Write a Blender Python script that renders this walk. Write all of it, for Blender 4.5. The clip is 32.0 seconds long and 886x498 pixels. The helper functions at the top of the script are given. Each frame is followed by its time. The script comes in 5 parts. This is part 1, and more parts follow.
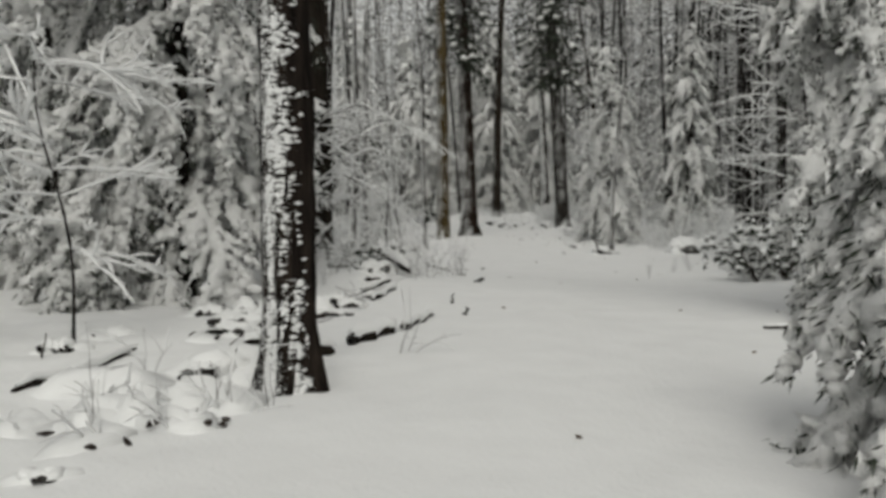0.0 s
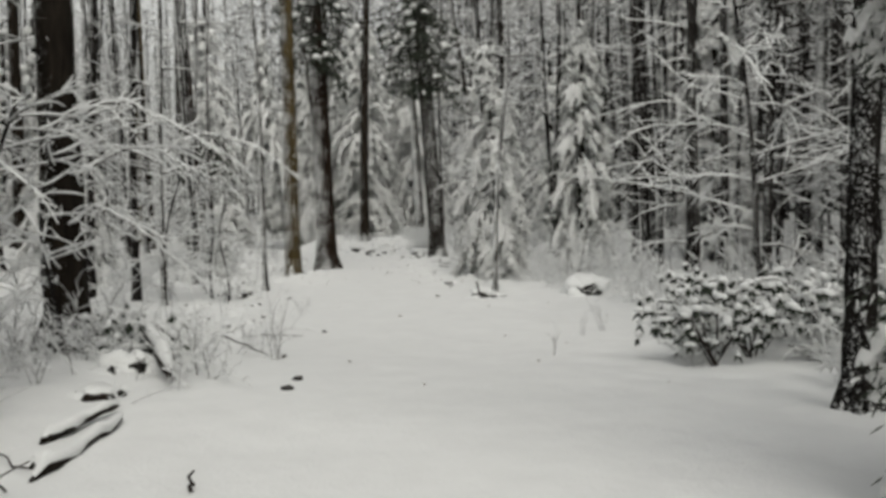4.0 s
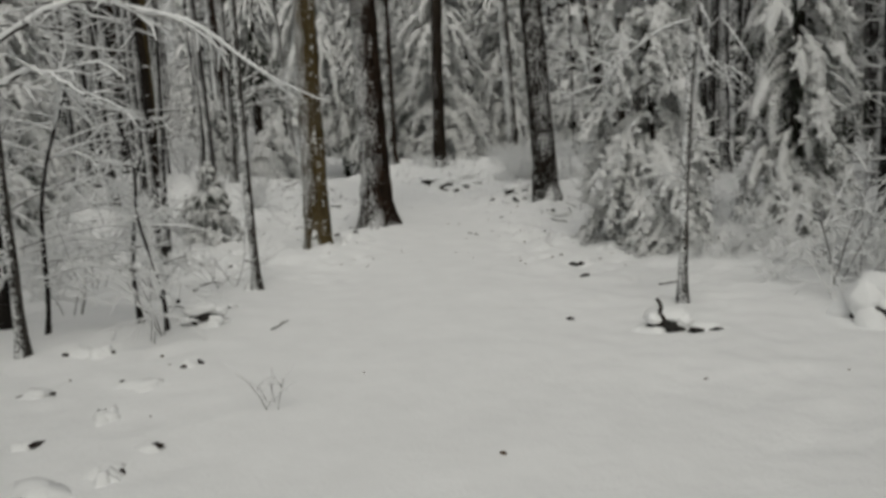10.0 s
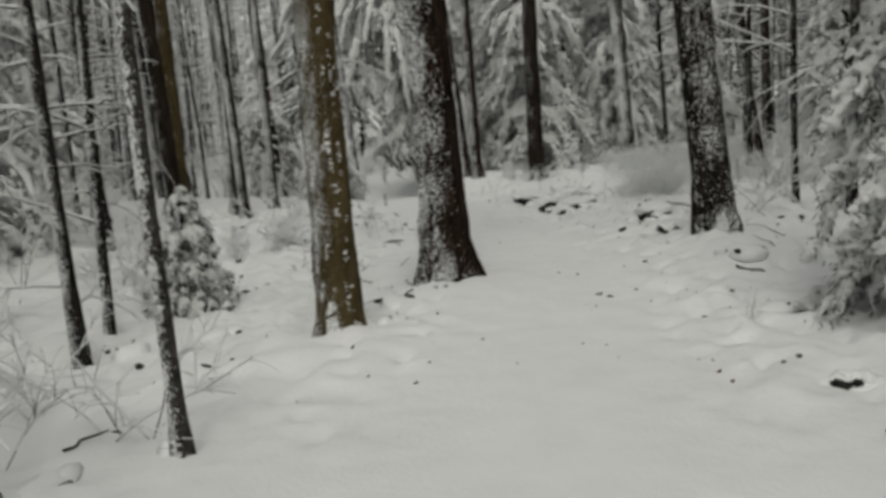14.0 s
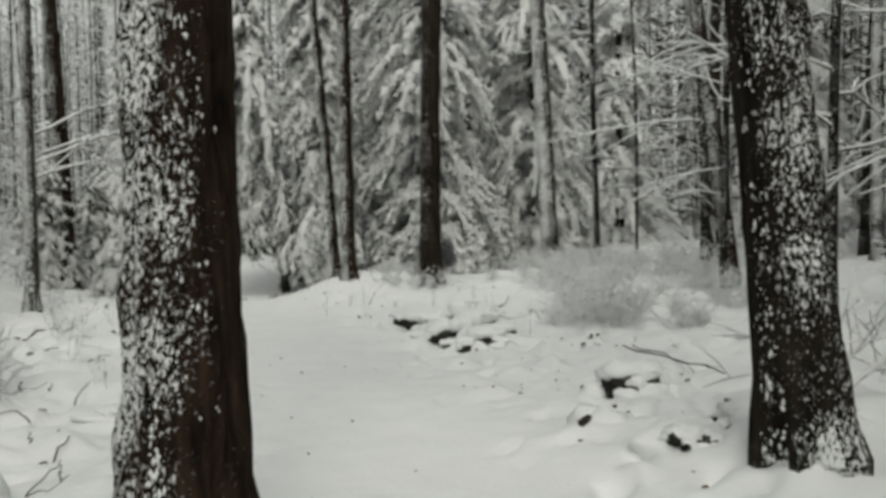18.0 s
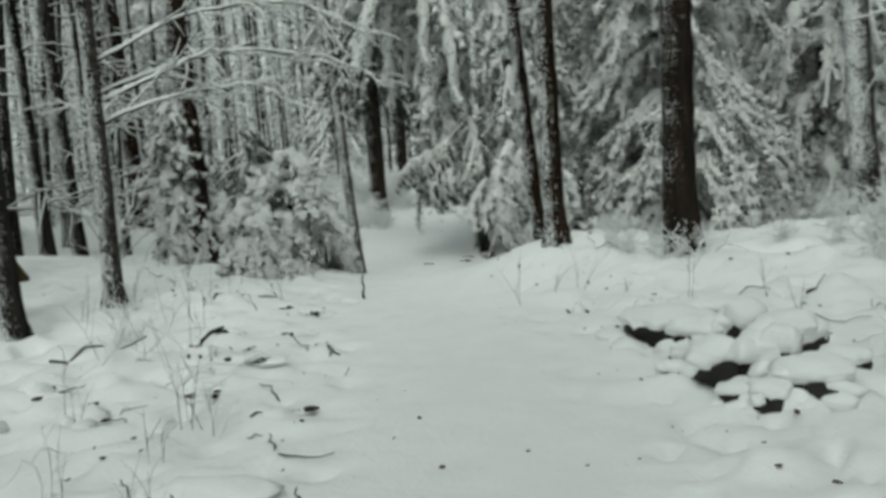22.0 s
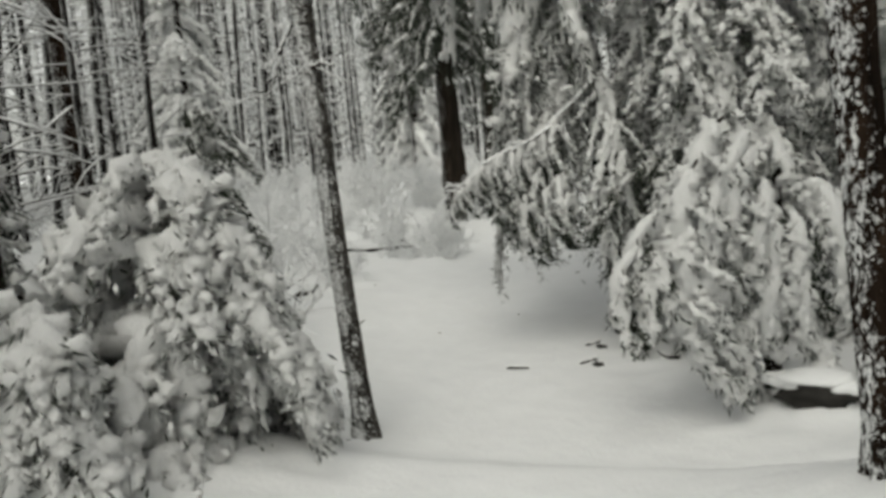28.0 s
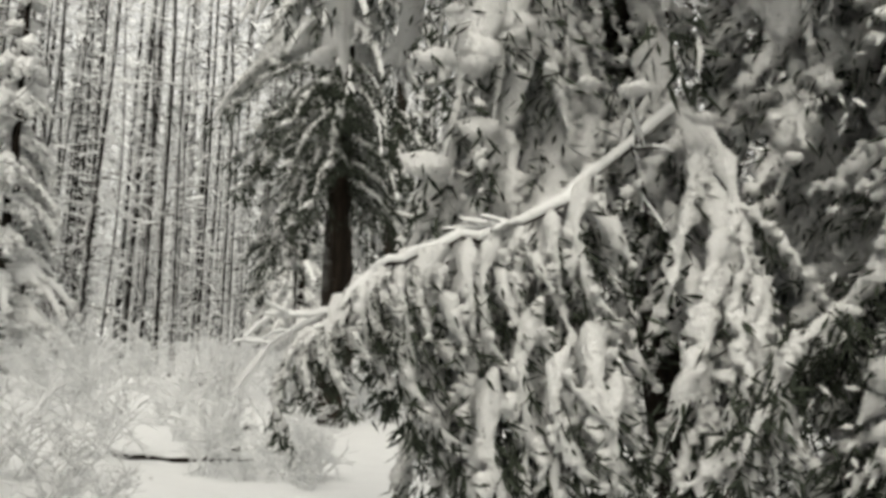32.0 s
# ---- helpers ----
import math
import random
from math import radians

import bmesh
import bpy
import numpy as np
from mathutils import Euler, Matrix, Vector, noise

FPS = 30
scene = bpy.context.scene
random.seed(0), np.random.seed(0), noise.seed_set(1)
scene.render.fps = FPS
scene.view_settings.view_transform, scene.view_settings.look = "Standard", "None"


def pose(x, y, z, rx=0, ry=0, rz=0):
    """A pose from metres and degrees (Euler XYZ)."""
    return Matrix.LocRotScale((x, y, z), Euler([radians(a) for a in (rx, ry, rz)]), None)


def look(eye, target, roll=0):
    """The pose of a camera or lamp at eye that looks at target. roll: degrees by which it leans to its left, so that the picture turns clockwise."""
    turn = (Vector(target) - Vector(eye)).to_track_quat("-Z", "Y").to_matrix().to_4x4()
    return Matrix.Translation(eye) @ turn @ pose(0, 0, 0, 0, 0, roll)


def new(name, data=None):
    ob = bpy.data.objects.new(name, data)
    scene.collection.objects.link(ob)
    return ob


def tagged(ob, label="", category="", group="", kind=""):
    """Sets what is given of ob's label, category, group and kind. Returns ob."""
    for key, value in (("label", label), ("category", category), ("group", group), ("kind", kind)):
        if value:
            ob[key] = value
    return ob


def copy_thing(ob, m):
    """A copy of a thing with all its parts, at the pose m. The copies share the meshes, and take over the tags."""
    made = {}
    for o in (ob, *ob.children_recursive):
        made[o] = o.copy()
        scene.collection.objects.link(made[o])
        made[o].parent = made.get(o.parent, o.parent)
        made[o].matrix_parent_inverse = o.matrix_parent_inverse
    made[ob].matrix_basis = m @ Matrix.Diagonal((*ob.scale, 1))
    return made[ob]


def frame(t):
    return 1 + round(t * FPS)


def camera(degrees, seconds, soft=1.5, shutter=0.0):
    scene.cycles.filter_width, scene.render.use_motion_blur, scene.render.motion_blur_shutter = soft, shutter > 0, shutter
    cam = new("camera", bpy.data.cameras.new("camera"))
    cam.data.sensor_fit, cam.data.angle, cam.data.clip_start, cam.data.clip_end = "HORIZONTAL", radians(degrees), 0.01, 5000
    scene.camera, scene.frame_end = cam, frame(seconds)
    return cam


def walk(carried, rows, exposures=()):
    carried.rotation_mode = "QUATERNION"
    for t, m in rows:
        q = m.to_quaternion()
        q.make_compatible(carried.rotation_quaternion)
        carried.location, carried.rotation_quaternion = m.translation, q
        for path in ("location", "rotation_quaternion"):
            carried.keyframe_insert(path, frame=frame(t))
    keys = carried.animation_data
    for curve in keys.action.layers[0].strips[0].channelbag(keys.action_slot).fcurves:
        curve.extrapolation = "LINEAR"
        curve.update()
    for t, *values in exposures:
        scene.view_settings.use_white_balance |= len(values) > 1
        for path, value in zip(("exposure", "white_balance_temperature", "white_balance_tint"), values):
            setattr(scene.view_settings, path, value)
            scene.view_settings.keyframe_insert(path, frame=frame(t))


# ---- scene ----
cam = camera(56.2, 32.0, soft=3.6)
PATH = [
    (0, (2.258, 3.880, 0.965), (2.135, 5.874, 0.866), -0.6),
    (0.5, (2.254, 4.455, 0.895), (2.158, 6.448, 0.760), -0.9),
    (1, (2.231, 5.085, 0.865), (2.190, 7.079, 0.719), -2.0),
    (1.5, (2.215, 5.618, 0.822), (2.242, 7.609, 0.630), -3.2),
    (2, (2.249, 6.324, 0.892), (2.370, 8.320, 0.841), -1.3),
    (2.5, (2.373, 6.858, 0.933), (2.552, 8.850, 0.932), -1.3),
    (4.5, (2.791, 8.411, 1.407), (2.939, 10.404, 1.317), -1.2),
    (5, (2.824, 8.939, 1.502), (2.938, 10.933, 1.399), -1.3),
    (5.5, (2.899, 9.489, 1.564), (2.970, 11.484, 1.440), -1.0),
    (6, (2.944, 10.121, 1.583), (2.968, 12.116, 1.444), -1.1),
    (6.5, (2.957, 10.761, 1.585), (2.944, 12.755, 1.439), -1.1),
    (7, (2.930, 11.427, 1.590), (2.909, 13.421, 1.430), -0.9),
    (7.5, (2.958, 12.117, 1.611), (2.926, 14.108, 1.429), -1.4),
    (8, (2.944, 12.826, 1.640), (2.907, 14.815, 1.433), -1.9),
    (8.5, (2.933, 13.594, 1.654), (2.898, 15.581, 1.421), -2.3),
    (9, (2.924, 14.346, 1.653), (2.890, 16.329, 1.400), -2.3),
    (9.5, (2.913, 15.127, 1.669), (2.879, 17.108, 1.395), -2.8),
    (10, (2.919, 15.890, 1.706), (2.872, 17.869, 1.415), -2.8),
    (10.5, (2.873, 16.673, 1.753), (2.821, 18.649, 1.447), -2.7),
    (11, (2.828, 17.484, 1.767), (2.760, 19.459, 1.456), -2.5),
    (11.5, (2.831, 18.208, 1.726), (2.737, 20.182, 1.421), -3.0),
    (12, (2.856, 18.824, 1.655), (2.725, 20.799, 1.369), -3.3),
    (12.5, (2.919, 19.429, 1.616), (2.732, 21.401, 1.343), -3.6),
    (13, (2.901, 19.978, 1.597), (2.664, 21.946, 1.337), -4.1),
    (13.5, (2.778, 20.532, 1.580), (2.509, 22.498, 1.331), -4.9),
    (15.5, (2.519, 23.505, 1.453), (2.280, 25.473, 1.189), -4.0),
    (16, (2.494, 24.149, 1.508), (2.290, 26.126, 1.282), -3.6),
    (16.5, (2.440, 24.831, 1.567), (2.310, 26.821, 1.415), -1.7),
    (17, (2.473, 25.459, 1.576), (2.404, 27.457, 1.504), -0.7),
    (17.5, (2.567, 26.001, 1.579), (2.541, 28.000, 1.533), -0.6),
    (18, (2.631, 26.606, 1.590), (2.625, 28.605, 1.530), -1.1),
    (18.5, (2.760, 27.165, 1.570), (2.711, 29.162, 1.465), -1.5),
    (19, (2.779, 27.605, 1.591), (2.673, 29.595, 1.422), -1.8),
    (19.5, (2.698, 27.940, 1.625), (2.563, 29.924, 1.408), -2.0),
    (20, (2.640, 28.431, 1.667), (2.443, 30.411, 1.469), -2.2),
    (20.5, (2.580, 29.013, 1.635), (2.271, 30.983, 1.479), -2.6),
    (21, (2.525, 29.701, 1.655), (2.117, 31.652, 1.496), -3.7),
    (21.5, (2.471, 30.412, 1.659), (1.991, 32.345, 1.473), -3.9),
    (22, (2.383, 31.056, 1.649), (1.829, 32.968, 1.455), -4.0),
    (22.5, (2.327, 31.763, 1.659), (1.675, 33.643, 1.454), -4.5),
    (23, (2.193, 32.462, 1.704), (1.451, 34.304, 1.463), -5.0),
    (23.5, (2.035, 33.082, 1.740), (1.207, 34.879, 1.447), -5.6),
    (24, (1.773, 33.751, 1.737), (0.918, 35.542, 1.484), -4.8),
    (24.5, (1.542, 34.386, 1.737), (0.725, 36.205, 1.580), -3.6),
    (25, (1.330, 35.009, 1.748), (0.578, 36.859, 1.633), -3.2),
    (25.5, (1.182, 35.589, 1.775), (0.448, 37.443, 1.614), -4.2),
    (27.5, (0.658, 37.283, 1.905), (-0.115, 39.113, 1.670), -5.2),
    (28, (0.431, 37.840, 1.912), (-0.344, 39.670, 1.685), -4.6),
    (28.5, (0.191, 38.409, 1.946), (-0.572, 40.243, 1.707), -4.2),
    (29, (-0.022, 38.956, 1.941), (-0.757, 40.801, 1.700), -4.0),
    (29.5, (-0.225, 39.479, 1.908), (-0.917, 41.343, 1.692), -2.9),
    (30, (-0.438, 40.001, 1.871), (-1.087, 41.884, 1.691), -2.3),
    (30.5, (-0.641, 40.571, 1.836), (-1.255, 42.470, 1.711), -0.9),
    (31, (-0.829, 41.139, 1.763), (-1.439, 43.043, 1.733), 1.6),
    (31.5, (-1.006, 41.693, 1.651), (-1.558, 43.614, 1.739), 2.2),
    (32, (-1.177, 42.242, 1.522), (-1.695, 44.156, 1.788), 1.8),
]
EXPOSURE = [(0.0, -0.20, 6900, 7), (5.0, 0.10, 6900, 7), (7.0, 0.00, 6900, 7), (9.0, -0.28, 6900, 7), (12.0, -0.15, 6900, 7), (13.0, -0.20, 6900, 6), (16.0, -0.20, 6950, 5), (17.0, 0.15, 6900, 5), (18.0, 0.16, 6850, 4), (19.0, 0.28, 6850, 4), (20.0, 0.13, 6800, 2), (21.0, 0.20, 6550, -3), (22.0, 0.17, 6480, -5), (23.3, 0.03, 6480, -4), (24.2, 0.02, 6650, -1), (25.0, 0.26, 6750, 2), (28.0, 0.38, 6950, 5), (30.0, 0.49, 7100, 6), (31.0, 0.70, 7150, 7), (32.0, 0.77, 7200, 7)]
walk(cam, [(t, look(eye, target, roll)) for t, eye, target, roll in PATH], EXPOSURE)

# ---- light: an overcast winter day in the woods ----
world = bpy.data.worlds.new("overcast_sky")
scene.world = world
world.use_nodes = True
wn = world.node_tree
wn.nodes.clear()
sky = wn.nodes.new("ShaderNodeTexSky")
sky.sky_type, sky.sun_disc = "NISHITA", False
sky.sun_elevation, sky.sun_rotation = radians(46), radians(194)
grey = wn.nodes.new("ShaderNodeHueSaturation")
grey.inputs["Saturation"].default_value = 0.12
sky_bg = wn.nodes.new("ShaderNodeBackground")
sky_bg.inputs["Strength"].default_value = 0.13
sky_out = wn.nodes.new("ShaderNodeOutputWorld")
wn.links.new(sky.outputs["Color"], grey.inputs["Color"])
# a thin overcast is somewhat brighter overhead than at the horizon
way_up = wn.nodes.new("ShaderNodeTexCoord")
split = wn.nodes.new("ShaderNodeSeparateXYZ")
wn.links.new(way_up.outputs["Generated"], split.inputs["Vector"])
clouds = wn.nodes.new("ShaderNodeMapRange")
clouds.inputs["To Min"].default_value, clouds.inputs["To Max"].default_value = 0.7, 1.4
wn.links.new(split.outputs["Z"], clouds.inputs["Value"])
cover = wn.nodes.new("ShaderNodeVectorMath")
cover.operation = "SCALE"
wn.links.new(grey.outputs["Color"], cover.inputs[0])
wn.links.new(clouds.outputs["Result"], cover.inputs["Scale"])
wn.links.new(cover.outputs["Vector"], sky_bg.inputs["Color"])
wn.links.new(sky_bg.outputs["Background"], sky_out.inputs["Surface"])
sun = new("sun", bpy.data.lights.new("sun", "SUN"))
sun.data.energy, sun.data.angle, sun.data.color = 1.1, radians(40), (1.0, 0.98, 0.95)
sun.rotation_euler = (radians(44), 0, radians(14))


# ---- materials ----
def material(name, build):
    m = bpy.data.materials.new(name)
    m.use_nodes = True
    n = m.node_tree.nodes
    b = n["Principled BSDF"]
    build(m.node_tree, n, m.node_tree.links.new, b)
    return m


def noise_node(n, link, coord, scale, detail=4.0, rough=0.55, stretch=None):
    t = n.new("ShaderNodeTexNoise")
    t.inputs["Scale"].default_value, t.inputs["Detail"].default_value, t.inputs["Roughness"].default_value = scale, detail, rough
    if stretch:
        mp = n.new("ShaderNodeMapping")
        mp.inputs["Scale"].default_value = stretch
        link(coord, mp.inputs["Vector"])
        coord = mp.outputs["Vector"]
    link(coord, t.inputs["Vector"])
    return t


def ramp_node(n, link, fac, stops):
    r = n.new("ShaderNodeValToRGB")
    r.color_ramp.elements[0].position, r.color_ramp.elements[0].color = stops[0][0], (*stops[0][1], 1)
    r.color_ramp.elements[1].position, r.color_ramp.elements[1].color = stops[-1][0], (*stops[-1][1], 1)
    for p, c in stops[1:-1]:
        r.color_ramp.elements.new(p).color = (*c, 1)
    link(fac, r.inputs["Fac"])
    return r


def bump_node(n, link, height, strength, distance, b):
    bp = n.new("ShaderNodeBump")
    bp.inputs["Strength"].default_value, bp.inputs["Distance"].default_value = strength, distance
    link(height, bp.inputs["Height"])
    link(bp.outputs["Normal"], b.inputs["Normal"])


def snow_material(name, scale, strength, tint=(0.86, 0.87, 0.87)):
    def build(tree, n, link, b):
        c = n.new("ShaderNodeTexCoord").outputs["Object"]
        coarse = noise_node(n, link, c, scale, 5)
        fine = noise_node(n, link, c, scale * 14, 3)
        low = tuple(v * 0.95 for v in tint)
        link(ramp_node(n, link, coarse.outputs["Fac"], [(0.3, low), (0.7, tint)]).outputs["Color"], b.inputs["Base Color"])
        mix = n.new("ShaderNodeMath")
        mix.operation = "MULTIPLY_ADD"
        mix.inputs[1].default_value = 0.25
        link(fine.outputs["Fac"], mix.inputs[0])
        link(coarse.outputs["Fac"], mix.inputs[2])
        b.inputs["Roughness"].default_value = 0.75
        b.inputs["Specular IOR Level"].default_value = 0.2
        bump_node(n, link, mix.outputs["Value"], strength, 0.03, b)
    return material(name, build)


def bark_material(name, dark, light, wind, amount, grain=9.0, stretch=(1, 1, 0.16), flat=0.8, slope=0.13):
    """Ridged bark, with wind-blown snow that sticks to the side that faces the wind."""
    def build(tree, n, link, b):
        c = n.new("ShaderNodeTexCoord").outputs["Object"]
        ridge = noise_node(n, link, c, grain, 6, 0.65, stretch)
        patch = noise_node(n, link, c, 2.2, 3)
        speck = noise_node(n, link, c, 52, 6, 0.74, (1, 1, flat))
        bark = ramp_node(n, link, ridge.outputs["Fac"], [(0.32, dark), (0.55, tuple((p + q) / 2 for p, q in zip(dark, light))), (0.72, light)])
        geo = n.new("ShaderNodeNewGeometry")
        dot = n.new("ShaderNodeVectorMath")
        dot.operation = "DOT_PRODUCT"
        dot.inputs[1].default_value = Vector(wind).normalized()
        link(geo.outputs["Normal"], dot.inputs[0])
        gate = n.new("ShaderNodeMath")
        gate.operation = "MULTIPLY_ADD"
        gate.inputs[1].default_value, gate.inputs[2].default_value = slope, amount + 0.06
        link(dot.outputs["Value"], gate.inputs[0])
        add = n.new("ShaderNodeMath")
        add.operation = "MULTIPLY_ADD"
        add.inputs[1].default_value = 0.36
        link(patch.outputs["Fac"], add.inputs[0])
        link(gate.outputs["Value"], add.inputs[2])
        total = n.new("ShaderNodeMath")
        link(speck.outputs["Fac"], total.inputs[0])
        link(add.outputs["Value"], total.inputs[1])
        cover = ramp_node(n, link, total.outputs["Value"], [(0.94, (0, 0, 0)), (0.975, (1, 1, 1))])
        mix = n.new("ShaderNodeMix")
        mix.data_type = "RGBA"
        link(cover.outputs["Color"], mix.inputs["Factor"])
        link(bark.outputs["Color"], mix.inputs["A"])
        mix.inputs["B"].default_value = (0.82, 0.83, 0.83, 1)
        link(mix.outputs["Result"], b.inputs["Base Color"])
        b.inputs["Roughness"].default_value = 0.9
        b.inputs["Specular IOR Level"].default_value = 0.06
        hgt = n.new("ShaderNodeMath")
        hgt.operation = "MULTIPLY_ADD"
        hgt.inputs[1].default_value = 0.8
        link(cover.outputs["Color"], hgt.inputs[0])
        link(ridge.outputs["Fac"], hgt.inputs[2])
        bump_node(n, link, hgt.outputs["Value"], 1.0, 0.035, b)
    return material(name, build)


def speckled(name, low, high, scale, rough=0.85, strength=0.3):
    def build(tree, n, link, b):
        c = n.new("ShaderNodeTexCoord").outputs["Object"]
        t = noise_node(n, link, c, scale, 5, 0.6)
        info = n.new("ShaderNodeNewGeometry")
        half = n.new("ShaderNodeMath")
        half.operation = "MULTIPLY_ADD"
        half.inputs[1].default_value = 0.35
        link(info.outputs["Random Per Island"], half.inputs[0])
        link(t.outputs["Fac"], half.inputs[2])
        link(ramp_node(n, link, half.outputs["Value"], [(0.4, low), (0.95, high)]).outputs["Color"], b.inputs["Base Color"])
        b.inputs["Roughness"].default_value = rough
        b.inputs["Specular IOR Level"].default_value = 0.2
        bump_node(n, link, t.outputs["Fac"], strength, 0.02, b)
    return material(name, build)


def needled_snow(name):
    """Snow caught among needles: clean on the crests, mixed with grey-green in the hollows."""
    def build(tree, n, link, b):
        c = n.new("ShaderNodeTexCoord").outputs["Object"]
        coarse = noise_node(n, link, c, 15, 4, 0.6)
        fine = noise_node(n, link, c, 60, 4, 0.65, (1, 1, 0.6))
        add = n.new("ShaderNodeMath")
        add.operation = "MULTIPLY_ADD"
        add.inputs[1].default_value = 0.55
        link(coarse.outputs["Fac"], add.inputs[0])
        link(fine.outputs["Fac"], add.inputs[2])
        link(ramp_node(n, link, add.outputs["Value"], [(0.49, (0.12, 0.125, 0.105)), (0.57, (0.73, 0.74, 0.73)), (0.64, (0.94, 0.945, 0.94))]).outputs["Color"], b.inputs["Base Color"])
        b.inputs["Roughness"].default_value = 0.8
        b.inputs["Specular IOR Level"].default_value = 0.15
        bump_node(n, link, add.outputs["Value"], 0.85, 0.04, b)
    return material(name, build)


SNOW_GROUND = snow_material("ground_snow", 3.0, 0.6)
SNOW = snow_material("lying_snow", 9.0, 0.5, (0.87, 0.88, 0.88))
SNOW_NEEDLED = needled_snow("snow_among_needles")
BARK_DARK = bark_material("dark_bark", (0.003, 0.0025, 0.0022), (0.048, 0.031, 0.021), (-0.75, -0.6, 0.1), 0.085, 16.0, (1, 1, 0.14), 0.6)
BARK_CAKED = bark_material("snow_caked_bark", (0.004, 0.003, 0.0028), (0.04, 0.031, 0.025), (-0.67, -0.74, 0.1), -0.062, 16.0, (1, 1, 0.14), 1.6, 0.26)
BARK_FACE = bark_material("snow_flecked_bark", (0.006, 0.005, 0.004), (0.034, 0.028, 0.022), (0.2, -1.0, 0.1), 0.05, 9.0, (1, 1, 0.16), 0.6)
BARK_PLAIN = bark_material("bare_dark_bark", (0.006, 0.005, 0.004), (0.034, 0.027, 0.021), (-0.75, -0.6, 0.1), -0.02)
BARK_BROWN = bark_material("brown_bark", (0.038, 0.028, 0.013), (0.125, 0.095, 0.047), (-0.75, -0.65, 0.1), 0.07, 6.0, (1, 1, 0.35), 2.6)
BARK_RUST = bark_material("rusty_dark_bark", (0.009, 0.0075, 0.006), (0.042, 0.032, 0.024), (-0.75, -0.6, 0.1), 0.01)
BARK_GREY = bark_material("grey_bark", (0.018, 0.016, 0.014), (0.10, 0.093, 0.084), (-0.6, -0.7, 0.1), 0.13, 9.0, (1, 1, 1.6))
BARK_MOTTLED = bark_material("mottled_grey_bark", (0.02, 0.018, 0.016), (0.12, 0.112, 0.10), (-0.3, -1.0, 0.1), 0.10, 9.0, (1, 1, 2.0), 1.6)
BARK_FAR = bark_material("far_bark", (0.006, 0.005, 0.005), (0.036, 0.032, 0.028), (-0.6, -0.7, 0.1), 0.03)
# snowier far bark whose lighter colour also stands in for brighter daylight
BARK_FAR_BRIGHT = bark_material("brightened_far_bark", (0.008, 0.007, 0.007), (0.045, 0.041, 0.037), (-0.6, -0.7, 0.1), 0.12)
NEEDLES = speckled("hemlock_needles", (0.016, 0.021, 0.015), (0.055, 0.066, 0.048), 6.0)
TWIG = speckled("twig_wood", (0.009, 0.007, 0.006), (0.04, 0.031, 0.025), 14.0)
ROCK = speckled("dark_stone", (0.006, 0.006, 0.005), (0.035, 0.033, 0.030), 5.0, 0.9, 0.7)
LEAF = speckled("dead_leaf", (0.035, 0.024, 0.017), (0.13, 0.085, 0.05), 20.0)


# ---- geometry helpers ----
def ico(level):
    bm = bmesh.new()
    bmesh.ops.create_icosphere(bm, subdivisions=level, radius=1.0)
    v = np.array([p.co[:] for p in bm.verts])
    t = np.array([[q.index for q in f.verts] for f in bm.faces])
    bm.free()
    return v, t


OCTA = np.array([(1, 0, 0), (-1, 0, 0), (0, 1, 0), (0, -1, 0), (0, 0, 1), (0, 0, -1)], float), np.array([(0, 2, 4), (2, 1, 4), (1, 3, 4), (3, 0, 4), (2, 0, 5), (1, 2, 5), (3, 1, 5), (0, 3, 5)])
ICO = {0: ico(1), 1: ico(2), 2: ico(3), 3: OCTA}
LUMPS = {k: [ICO[k][0] * np.array([1 + 0.55 * noise.noise(Vector(p) * 1.6 + Vector((q * 7.3, 1.1, 0))) for p in ICO[k][0]])[:, None] for q in range(14)] for k in (0, 1, 3)}
rng, sprig_rng = np.random.default_rng(7), np.random.default_rng(5)


